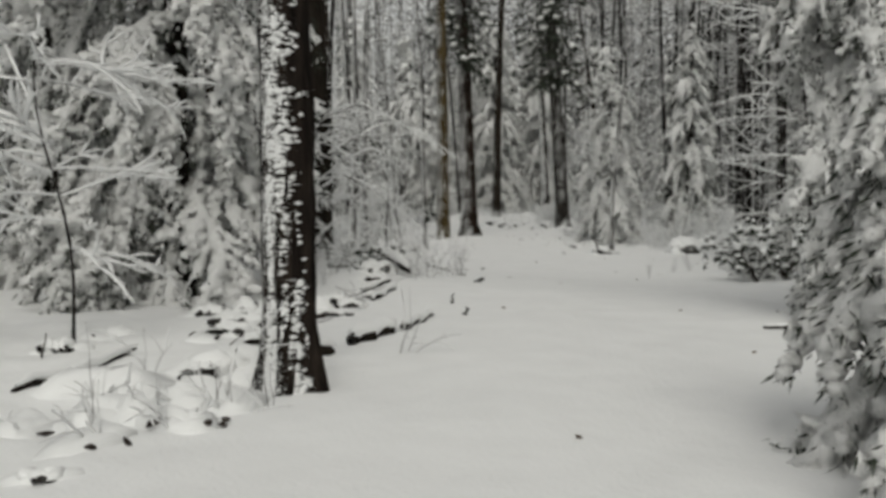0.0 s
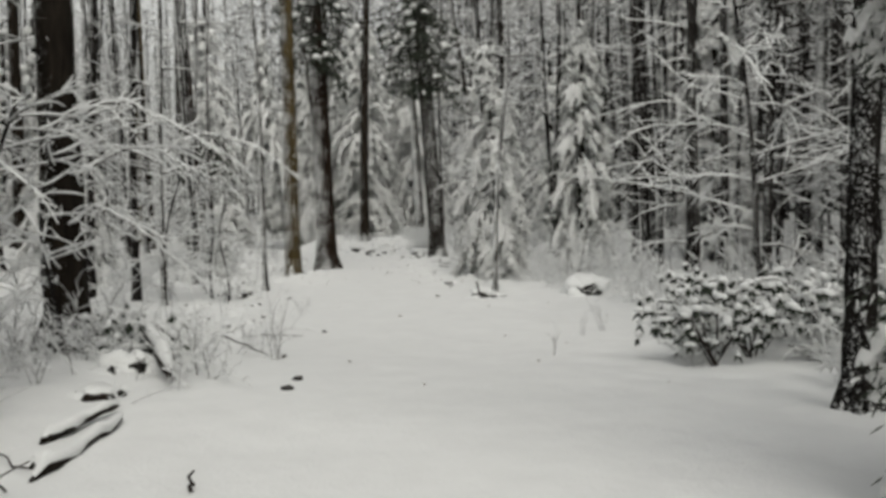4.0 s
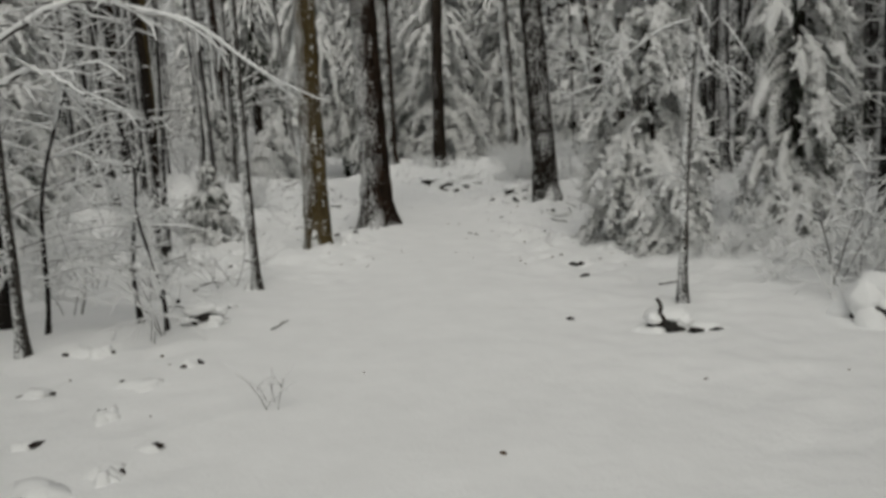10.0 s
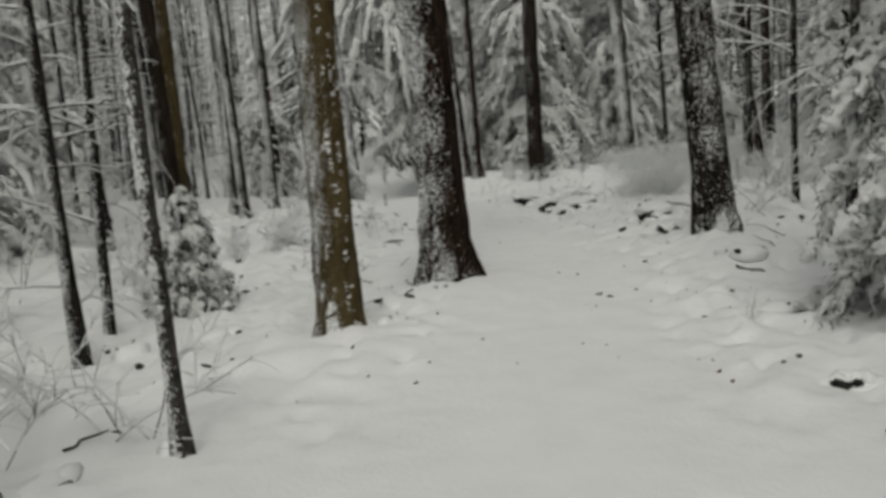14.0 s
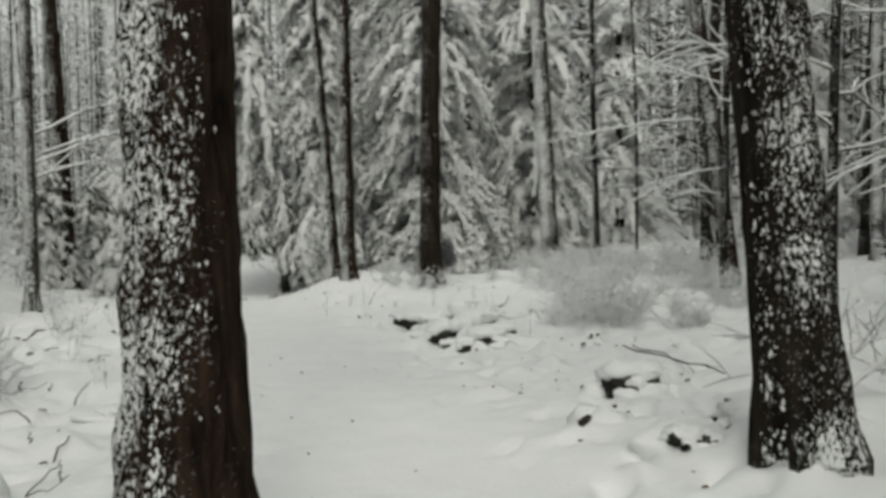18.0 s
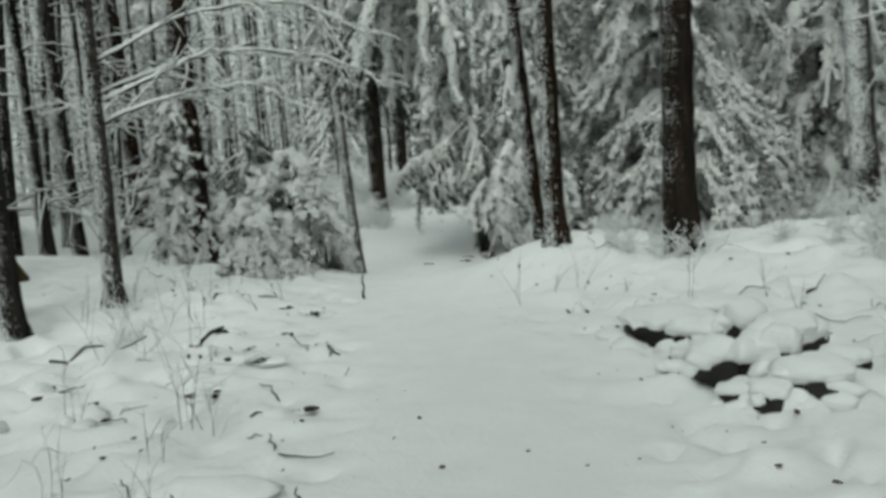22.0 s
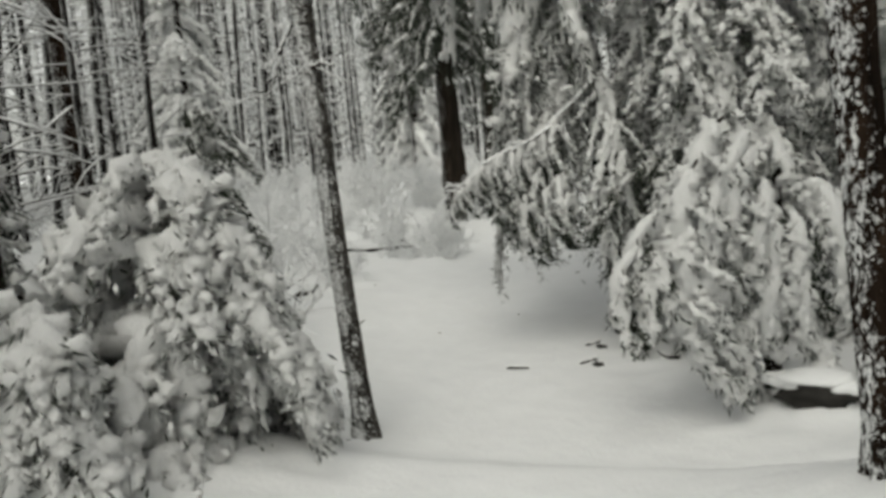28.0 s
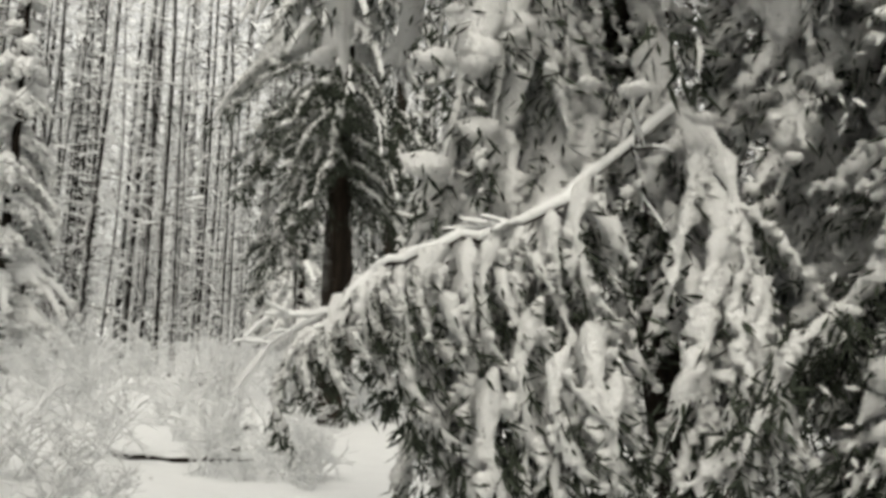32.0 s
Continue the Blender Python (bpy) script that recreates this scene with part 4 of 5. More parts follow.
for k in range(4):
    lb, sn, _ = split_by_material(bush_geo(340 + k, stems=13, h=0.5 + 0.12 * k, snow=0.012, rad=0.0011, depth=2, lean=0.6))
    BRUSH.append((lb.mesh("twig_work", [TWIG]), sn.mesh("snow_load", [SNOW])))


def brush(k, x, y, size, turn):
    t = thing("brush", (x, y, height(x, y)), "low thicket of fine snow-furred twigs", "brush", "snowy brush", turn, size)
    part("twig_work", BRUSH[k % 4][0], None, t, kind="stuff")
    part("snow_load", BRUSH[k % 4][1], None, t, kind="stuff")


def bush(k, x, y, size, turn, label="bare shrub with snow along its twigs"):
    t = thing("shrub", (x, y, height(x, y)), label, "shrub", "snowy undergrowth", turn, size)
    part("twig_work", BUSHES[k][0], None, t, kind="stuff")
    part("snow_load", BUSHES[k][1], None, t, kind="stuff")
    return t


def clear(x, y):
    """Ground that stays open: the path, the glade right of it, the bank by the bend."""
    d = x - trail_x(y)
    if abs(d) < 1.7 or (0 < d < 3.6 and 11 < y < 27) or (y < 13 and abs(d) < 3.6) or (1.7 < d < 7 and 33 < y < 43) or (-3.2 < d < 0 and 12 < y < 24) or (-4.2 < d < 0 and 16 < y < 40) or (0 < d < 2.6 and 27 < y < 38) or (-3.0 < d < 0 and 33 < y < 39):
        return True
    return False


made = 0
while made < 130:
    y = rng.uniform(9, 62)
    x = trail_x(y) + rng.uniform(1.7, 11) * (1 if rng.random() < 0.5 else -1)
    if clear(x, y):
        continue
    bush(int(rng.integers(8)), x, y, rng.uniform(0.6, 1.5), rng.uniform(0, 360))
    made += 1
for k in range(74):
    brush(k, rng.uniform(4.3, 9.0), rng.uniform(36.5, 43.5), rng.uniform(0.45, 0.8), 40 * k)
for k in range(14):
    brush(k, rng.uniform(1.6, 3.6), rng.uniform(39.6, 43.5), rng.uniform(0.3, 0.55), 40 * k)
for k in range(46):
    brush(k, rng.uniform(-13, -4.0), rng.uniform(46.5, 57), rng.uniform(0.5, 1.0), 40 * k)
for k in range(64):
    brush(k, rng.uniform(-16, -5.5), rng.uniform(50, 66), rng.uniform(0.9, 1.5), 40 * k)
for k in range(16):
    bush(k % 8, rng.uniform(-1.4, 0.4), rng.uniform(13.0, 17.0), rng.uniform(0.35, 0.7), 40 * k)
for k in range(40):
    bush(k % 8, rng.uniform(6.2, 9.6), rng.uniform(14.8, 21.5), rng.uniform(0.7, 1.2), 40 * k)
for k in range(14):
    brush(k, rng.uniform(6.0, 9.0), rng.uniform(23.6, 27.0), rng.uniform(0.6, 1.1), 40 * k)
for k in range(16):
    brush(k, rng.uniform(-4.5, -1.2), rng.uniform(23.5, 36.0), rng.uniform(0.6, 1.2), 40 * k)

TALL = []
for k in range(8):
    tg, pts, rad = trunk_geo(13.0, 0.045 + 0.02 * (k % 4), (rng.normal(0, 0.02), rng.normal(0, 0.02)), 0.22, 500 + k, 7, 0.25, 3, 0.8, 0.04)
    g, rn = Geo(), np.random.default_rng(520 + k)
    for _ in range(22):
        z = 0.6 + 11.5 * rn.random()
        a = rn.uniform(0, 6.28)
        p = np.array([np.interp(z, pts[:, 2], pts[:, 0]), np.interp(z, pts[:, 2], pts[:, 1]), z])
        twigs(g, p, np.array([math.cos(a), math.sin(a), rn.uniform(0.0, 0.6)]), rn.uniform(0.6, 1.9), 0, 0.013, 1, 0.013, rn)
    lb, sn, _ = split_by_material(g)
    TALL.append((tg.mesh("trunk", [BARK_FAR if k < 4 else BARK_FAR_BRIGHT]), lb.mesh("limb_work", [TWIG]), sn.mesh("snow_load", [SNOW])))


def tall_tree(k, x, y, size, turn):
    t = thing("bare_tree", (x, y, height(x, y)), "slim bare tree in the snowy wood", "tree", "trees of the wood", turn, size)
    part("trunk", TALL[k][0], None, t)
    part("limb_work", TALL[k][1], None, t, kind="stuff")
    part("snow_load", TALL[k][2], None, t, kind="stuff")


made = 0
while made < 190:
    y = rng.uniform(12, 72)
    d = rng.uniform(4.0, 19) * (1 if rng.random() < 0.5 else -1)
    if y > 56:
        d *= 0.9
    elif 0 < d < 5.5 and y < 28:
        continue
    x, size, turn = trail_x(min(y, 60)) + d, rng.uniform(0.75, 1.3), rng.uniform(0, 360)
    # kinds 4 to 7, with the brightened bark, where the wood should look lighter
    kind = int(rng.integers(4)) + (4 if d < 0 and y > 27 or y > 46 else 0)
    if not (2.4 < x < 4.6 and 39 < y < 44.5):
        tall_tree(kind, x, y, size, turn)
    made += 1

thin = np.random.default_rng(64)
for k in range(34):
    tall_tree(k % 4, thin.uniform(7.6, 15), thin.uniform(13, 31), thin.uniform(0.75, 1.25), thin.uniform(0, 360))


# ---- the wood beyond: trunks and a haze of snowy twigs ----
def far_wood(count, twig_count):
    wood, brightened, white, dark = Geo(), Geo(), [], []
    r = np.random.default_rng(77)
    spots = []
    while len(spots) < count:
        x, y = r.uniform(-48, 50), r.uniform(-30, 105)
        d = abs(x - trail_x(y))
        near = 13 if y < 62 else max(0.0, 13 - (y - 62) * 1.6)
        if y < 1 and math.hypot(x - 2, y - 4) < 12:
            continue
        if d > near and (y > 1 or d > 3):
            spots.append((x, y))
    for x, y in spots:
        h, rad = r.uniform(14, 24), r.uniform(0.05, 0.17)
        z = height(x, y)
        lx, ly = r.normal(0, 0.3, 2)
        # trunks to the left and far off take the brightened bark
        (brightened if x < -8 or y > 44 else wood).tube([(x, y, z - 0.2), (x + lx * 0.4, y + ly * 0.4, z + h * 0.5), (x + lx, y + ly, z + h)], [rad, rad * 0.75, rad * 0.4], 5)
        k = twig_count
        c = np.stack([x + r.normal(0, 1.1, k), y + r.normal(0, 1.1, k), z + h * r.random(k) ** 0.9 + 0.1], 1)
        way = r.normal(0, 1, (k, 3)) * [1, 1, 0.45]
        way /= np.linalg.norm(way, axis=1)[:, None]
        side = np.cross(way, r.normal(0, 1, (k, 3)))
        side /= np.linalg.norm(side, axis=1)[:, None] + 1e-9
        ln, wd = r.uniform(0.3, 1.0, (k, 1)), r.uniform(0.025, 0.065, (k, 1))
        tri = np.stack([c - way * ln * 0.5 + side * wd, c - way * ln * 0.5 - side * wd, c + way * ln * 0.5], 1)
        # white share by region paints how bright or dim each stretch of wood looks
        pick = r.random(k) < (0.93 if x < -8 and y > 40 else 0.8 if x < -8 else 0.55 if y > 44 and x < -2 or x > 7 and y > 34 else 0.25 if y > 44 else 0.05)
        white.append(tri[pick])
        dark.append(tri[~pick])
    tagged(new("far_trunks", wood.mesh("far_trunks", [BARK_FAR])), "slim dark trunks of the wood beyond", "woodland", kind="stuff")
    tagged(new("brightened_trunks", brightened.mesh("brightened_trunks", [BARK_FAR_BRIGHT])), "slim snowy trunks of the wood beyond, their bark brightened", "woodland", kind="stuff")
    for name, tris, mat, label in (("far_snow", white, SNOW, "snow on the twigs of the wood beyond"), ("far_twigs", dark, TWIG, "dark bare twigs of the wood beyond")):
        g, v = Geo(), np.concatenate(tris).reshape(-1, 3)
        g.add(v, np.arange(len(v)).reshape(-1, 3))
        tagged(new(name, g.mesh(name, [mat])), label, "woodland", kind="stuff")


far_wood(1550, 330)


# ---- rocks, logs and litter in the snow ----
def rock(x, y, w, d, h, seed, label="dark stone under a thick cap of snow", sink=0.25, turn=0.0, bare=0.35, cap_at=None):
    """A dark stone under an overhanging cap of soft snow, half drifted in: only slits of it show below the cap."""
    t = thing("rock", (x, y, height(x, y)), label, "rock", "snow-capped rocks", turn)
    r = np.random.default_rng(seed + 50)
    v, f = ICO[2] if w > 0.12 else ICO[1]

    def lump(geo, at, size, rough, freq):
        off = Vector((r.uniform(0, 50), r.uniform(0, 50), 0))
        k = np.array([noise.noise(Vector(q) * freq + off) for q in v])
        geo.add(v * (1 + rough * k)[:, None] * size + at, f)

    stone = Geo()
    if w <= 0.07:
        lump(stone, [0, 0, h * 0.1], np.array([w, d, h * 0.7]), 0.7, 2.3)
        part("stone", stone, ROCK, t)
        return t
    if cap_at is None:
        # broken edges that stick out along the foot of a low hump of snow
        for k in range(int(r.integers(2, 5))):
            lump(stone, [w * r.uniform(-0.8, 0.8), -d * r.uniform(0.35, 0.75), h * r.uniform(0.05, 0.35)],
                 np.array([w * r.uniform(0.12, 0.38), d * r.uniform(0.2, 0.35), h * r.uniform(0.12, 0.3) * (0.7 + 0.6 * bare)]), 0.95, 2.6)
        part("stone", stone, ROCK, t, kind="stuff")
        hump = Geo()
        for k in range(4):
            lump(hump, [w * r.uniform(-0.55, 0.55), d * r.uniform(-0.15, 0.35), h * r.uniform(0.15, 0.4)], np.array([w * r.uniform(0.4, 0.75), d * r.uniform(0.5, 0.75), h * r.uniform(0.4, 0.65)]), 0.5, 1.7)
        lump(hump, [0, 0.5 * d, -0.35 * h], np.array([w * 1.6, d * 1.3, h * 0.9]), 0.4, 1.3)
        part("snow_cap", hump, SNOW_GROUND, t, "thick rounded snow", "stuff")
        return t
    lump(stone, [0, 0, h * 0.2], np.array([w * 0.92, d * 0.95, h * (0.34 + 0.25 * bare)]), 0.45, 2.3)
    part("stone", stone, ROCK, t)
    cap, cap_at = Geo(), 0.86 * cap_at
    lump(cap, [0, 0.14 * d, h * cap_at], np.array([w * 0.98, d * 0.98, h * 0.42]), 0.34, 1.6)
    for k in range(3):
        u = (k - 1) * 0.6 + r.normal(0, 0.12)
        lump(cap, [u * w, d * r.uniform(-0.35, 0.3), h * (cap_at + r.uniform(-0.2, 0.02))], np.array([w * r.uniform(0.4, 0.6), d * r.uniform(0.5, 0.7), h * r.uniform(0.28, 0.38)]), 0.34, 1.6)
    for k in range(int(round(4 * (1.0 - bare)))):
        lump(cap, [w * r.uniform(-0.9, 0.9), -d * r.uniform(0.45, 0.85), h * r.uniform(0.2, 0.45)], np.array([w * r.uniform(0.3, 0.55), d * r.uniform(0.25, 0.4), h * r.uniform(0.2, 0.35)]), 0.25, 1.5)
    part("snow_cap", cap, SNOW_GROUND, t, "thick rounded snow", "stuff")
    drift = Geo()
    for k in range(9):
        a = r.uniform(0, 6.28)
        if math.sin(a) < 0 and r.random() < bare:
            continue
        lump(drift, [math.cos(a) * w * 0.95, math.sin(a) * d * 0.95, -0.02 * h], np.array([w * r.uniform(0.4, 0.7), d * r.uniform(0.35, 0.6), h * r.uniform(0.2, 0.45)]), 0.2, 1.4)
    if drift.n:
        part("snow_drift", drift, SNOW_GROUND, t, kind="stuff")
    return t


def log(x0, y0, x1, y1, r, seed, label="fallen branch half buried in snow", lift=0.4, snow=1.15, end_lift=0.0):
    x, y = (x0 + x1) / 2, (y0 + y1) / 2
    z = height(x, y)
    t = thing("fallen_branch", (x, y, z), label, "branch", "fallen wood")
    rn = np.random.default_rng(seed)
    s = np.linspace(-0.5, 0.5, 9)
    px, py = s * (x1 - x0), s * (y1 - y0)
    pz = np.array([height(x + a, y + b) for a, b in zip(px, py)]) - z + r * lift + end_lift * (s + 0.5)
    line = np.stack([px, py, pz], 1) + rn.normal(0, r * 0.25, (9, 3))
    rr = r * np.linspace(1, 0.6, 9) * rn.uniform(0.85, 1.15, 9)
    rr[0] *= 0.35
    rr[-1] *= 0.3
    wood, cap = Geo(), Geo()
    wood.tube(line, rr, 8)
    off = np.array([0.1 * r, 0.55 * r, 0.75 * r])
    cap.tube(line + off, rr * snow * rn.uniform(0.75, 1.2, 9) * np.sin(np.linspace(0.35, 2.8, 9)) ** 0.5, 8)
    part("wood", wood, BARK_PLAIN, t)
    part("snow_cap", cap, SNOW, t)
    return t


def stick(x0, y0, x1, y1, r, seed, z0=0.015, z1=0.015, label="thin bare twig lying on the snow"):
    x, y = (x0 + x1) / 2, (y0 + y1) / 2
    t = thing("twig", (x, y, height(x, y)), label, "twig", "twigs on the snow")
    g, rn = Geo(), np.random.default_rng(seed)
    s = np.linspace(-0.5, 0.5, 7)
    base_z = height(x, y)
    line = np.stack([s * (x1 - x0), s * (y1 - y0), [height(x + q * (x1 - x0), y + q * (y1 - y0)) - base_z for q in s]], 1)
    line[:, 2] += np.linspace(z0, z1, 7)
    line += rn.normal(0, 0.012, (7, 3)) * [1, 1, 0.4]
    g.tube(line, np.linspace(r, r * 0.5, 7), 5)
    part("stem", g, TWIG, t)
    return t


def stalk(x, y, h, seed, lean=0.3, snow=0.0, n=1, label="thin bare stalk standing out of the snow"):
    t = thing("stalk", (x, y, height(x, y)), label, "stalk", "stalks in the snow")
    snow_line, rn = Geo(), np.random.default_rng(seed)
    for _ in range(n):
        g = Geo()
        w = np.array([rn.normal(0, lean), rn.normal(0, lean), 1.0])
        twigs(g, np.array([rn.normal(0, 0.03), rn.normal(0, 0.03), -0.03]), w, h * rn.uniform(0.5, 1.0), 0, 0.003, 1, snow, rn)
        wood, white, _ = split_by_material(g)
        part("stem", wood, TWIG, t, kind="stuff")
        if white.n:
            v, f, _ = white.packed()
            snow_line.add(v, f)
    if snow and snow_line.n:
        part("snow_line", snow_line, SNOW, t, kind="stuff")


def leafy(x, y, size, seed, stems=9, label="evergreen shrub with dark drooping leaves under snow"):
    t = thing("laurel_shrub", (x, y, height(x, y)), label, "shrub", "leafy shrubs")
    wood, leaf, white = Geo(), Geo(), Geo()
    r = np.random.default_rng(seed)
    for _ in range(stems):
        a = r.uniform(0, 6.28)
        ln, rise = size * r.uniform(0.5, 1.2), size * r.uniform(0.7, 1.5)
        s = np.linspace(0, 1, 6)
        line = np.stack([math.cos(a) * ln * s, math.sin(a) * ln * s, rise * (1.7 * s - 1.15 * s ** 2)], 1) + r.normal(0, 0.02, (6, 3))
        wood.tube(line, np.linspace(0.009, 0.004, 6), 4)
        white.tube(line[2:] + [0, 0, 0.012], r.uniform(0.006, 0.02, 4), 4)
        for k in range(2, 6):
            for _ in range(3):
                p = line[k] + r.normal(0, 0.1, 3)
                b = r.uniform(0, 6.28)
                for _ in range(5):
                    b += 1.05
                    way = np.array([math.cos(b) * 0.6, math.sin(b) * 0.6, -r.uniform(0.5, 1.8)])
                    leaf.sprig(p, way, r.uniform(0.06, 0.12), r.uniform(0.010, 0.018), 0)
                if r.random() < 0.9:
                    th = r.uniform(0.02, 0.045)
                    white.blob(p + [0, 0, th * 0.4], (th * r.uniform(1.2, 2.4), th * 1.2, th * 0.8), r.normal(0, 1, 3) * [1, 1, 0.3], r, 0, 0, 0.3)
    part("stem_work", wood, TWIG, t, kind="stuff")
    part("foliage", leaf, NEEDLES, t, "dark drooping leaves", "stuff")
    part("snow_load", white, SNOW, t, kind="stuff")


def hummock(x, y, w, h, seed):
    """A low lump of brush or earth buried in snow, with a few dark ends showing."""
    t = thing("snow_hummock", (x, y, height(x, y)), "low hummock of brush buried in snow", "hummock", "hummocks beside the path", (seed * 47) % 360)
    r = np.random.default_rng(seed)
    mound, ends = Geo(), Geo()
    v, f = ICO[1]
    for k in range(3):
        off = Vector((r.uniform(0, 50), 0, 0))
        soft = np.array([noise.noise(Vector(q) * 1.5 + off) for q in v])
        mound.add(v * (1 + 0.5 * soft)[:, None] * [w * r.uniform(0.5, 1.0), w * r.uniform(0.4, 0.8), h * r.uniform(1.2, 1.8)] + [w * r.uniform(-0.6, 0.6), w * r.uniform(-0.3, 0.3), -0.6 * h], f)
    for k in range(int(r.integers(1, 5))):
        a, s = r.uniform(0, 6.28), r.uniform(0.012, 0.04)
        ends.blob((math.cos(a) * w * r.uniform(0.7, 1.1), math.sin(a) * w * r.uniform(0.5, 0.8), h * r.uniform(0.05, 0.4)), (s * r.uniform(1, 2.6), s, s * 0.6), r.normal(0, 1, 3) * [1, 1, 0.3], r, 0, 0, 0.5)
    part("mound", mound, SNOW_GROUND, t, kind="stuff")
    part("dead_wood", ends, TWIG, t, "dark bits of wood and leaf", "stuff")


made = 0
while made < 84:
    y = rng.uniform(12.5, 41)
    side = rng.choice([-1, 1])
    d = side * rng.uniform(1.25, 4.2)
    if (y < 27 and (side > 0 or made < 40 and y > 22)) or (y < 27 and d > -1.8):
        continue
    hummock(trail_x(y) + d, y, rng.uniform(0.08, 0.26), rng.uniform(0.03, 0.1), 1100 + made)
    made += 1
for k in range(24):
    y = rng.uniform(27.5, 41)
    x, a = trail_x(y) + rng.choice([-1, 1]) * rng.uniform(1.2, 3.6), rng.uniform(0, 3.14)
    ln = rng.uniform(0.15, 0.6)
    stick(x, y, x + ln * math.cos(a), y + ln * math.sin(a), 0.006, 1200 + k, 0.01, rng.uniform(0.02, 0.12))

# the bank by the first tree
bank = np.random.default_rng(19)
for k in range(16):
    hummock(bank.uniform(-0.75, 0.95), bank.uniform(9.6, 13.6), bank.uniform(0.1, 0.24), bank.uniform(0.04, 0.11), 1160 + k)
for k, (x, y, w, h) in enumerate([(0.72, 8.0, 0.26, 0.12), (0.95, 8.05, 0.2, 0.1), (0.45, 7.75, 0.3, 0.11), (0.85, 7.6, 0.22, 0.07), (0.2, 8.2, 0.3, 0.12), (0.6, 7.3, 0.24, 0.06), (0.1, 7.6, 0.26, 0.08)]):
    hummock(x, y, w, h, 1180 + k)
    stalk(x, y - 0.1, 0.28 + 0.06 * (k % 3), 1190 + k, 0.8, 0.008, 3, "bent dead stalks loaded with snow")
rock(0.60, 8.75, 0.30, 0.24, 0.2, 1, "hummock of brush under a rounded cap of snow", bare=0.2)
log(-0.30, 8.1, -0.15, 9.3, 0.035, 2)
log(1.23, 9.6, 1.49, 10.12, 0.06, 3, "thick fallen branch capped with snow", 0.5, 1.25)
log(1.55, 10.18, 1.71, 11.1, 0.04, 4)
log(-0.10, 12.05, 0.45, 11.7, 0.05, 5)
log(1.01, 12.15, 1.15, 13.3, 0.04, 6)
log(0.70, 13.85, 0.95, 14.05, 0.05, 7)
log(1.00, 9.2, 1.20, 9.28, 0.06, 8)
log(0.40, 10.9, 0.90, 10.8, 0.035, 9)
log(0.50, 9.6, 0.90, 9.75, 0.03, 10)
rock(0.57, 6.8, 0.10, 0.08, 0.05, 11, "small dark clod showing through the snow")
for k, (x, y) in enumerate([(0.55, 7.6), (0.75, 7.9), (0.95, 8.0), (0.35, 7.4), (0.1, 8.6), (0.6, 10.3), (0.2, 11.2), (0.9, 11.6), (1.5, 9.3)]):
    stalk(x + 0.15, y, 0.35 + 0.1 * (k % 3), 900 + k, 0.5, 0.006, 3, "arching dead stalks dusted with snow")
for k in range(16):
    x, y = rng.uniform(-0.75, 1.05), rng.uniform(9.2, 12.6)
    rock(x, y, rng.uniform(0.08, 0.2), rng.uniform(0.07, 0.14), rng.uniform(0.05, 0.12), 720 + k, "low hummock of brush under snow", bare=0.5)
for k in range(14):
    x, y, a = rng.uniform(-0.75, 1.15), rng.uniform(8.6, 12.6), rng.uniform(0, 3.14)
    stick(x, y, x + 0.5 * math.cos(a), y + 0.5 * math.sin(a), 0.007, 740 + k, 0.02, rng.uniform(0.02, 0.2))
log(4.27, 10.2, 4.51, 10.12, 0.02, 12, "short dark twig sunk in the snow")
stick(1.83, 11.94, 1.85, 11.9, 0.012, 13, 0.0, 0.10, "short dark stub poking out of the snow")
stick(2.01, 11.15, 2.03, 11.1, 0.014, 14, 0.0, 0.07, "short dark stub poking out of the snow")
rock(2.05, 14.3, 0.05, 0.05, 0.04, 15, "small dark clod showing through the snow")

shrubs = np.random.default_rng(23)
for k in range(16):
    brush(k, shrubs.uniform(5.9, 8.8), shrubs.uniform(12.3, 14.6), shrubs.uniform(0.6, 1.0), 50 * k)
for k in range(44):
    brush(k, shrubs.uniform(3.9, 7.5), shrubs.uniform(36.8, 42.5), shrubs.uniform(0.3, 0.65), 50 * k)
for k in range(16):
    brush(k, shrubs.uniform(5.4, 9.0), shrubs.uniform(13.9, 16.2), shrubs.uniform(0.55, 0.95), 50 * k)

# the glade
rock(0.70, 14.9, 0.20, 0.15, 0.17, 16, bare=0.6)
log(0.8, 12.85, 1.05, 13.5, 0.035, 17, "fallen branch capped with snow", 0.5, 1.3, 0.05)
log(1.2, 14.3, 0.45, 16.2, 0.055, 18, "bowed branch under a thick roll of snow", 1.2, 1.6, 0.25)
rock(2.09, 14.75, 0.045, 0.045, 0.04, 19, "small dark clod showing through the snow")
stalk(1.74, 16.2, 0.75, 920, 0.25, 0.006, 3)
stalk(1.71, 16.45, 0.6, 925, 0.3, 0.004, 2)
for k in range(12):
    stalk(rng.uniform(0.1, 1.4), rng.uniform(14.4, 17.6), rng.uniform(0.5, 0.95), 1000 + k, 0.6, 0.007, 5, "arching dead stalks dusted with snow")
stalk(5.6, 18.3, 0.55, 926, 0.25, 0.006, 4)
stalk(5.3, 18.0, 0.4, 927, 0.25, 0.006, 3)
for k in range(22):
    stalk(rng.uniform(-0.4, 1.5), rng.uniform(13.2, 19.0), rng.uniform(0.3, 0.75), 970 + k, 0.5, 0.007, 3, "arching dead stalks dusted with snow")
stick(1.1, 16.9, 1.7, 16.3, 0.009, 20, 0.18, 0.03)
stalk(4.5, 16.2, 0.42, 921, 0.2, 0.006, 2)
bush(4, 0.05, 23.45, 0.95, 20, "upright bare shrub with snow in its forks")
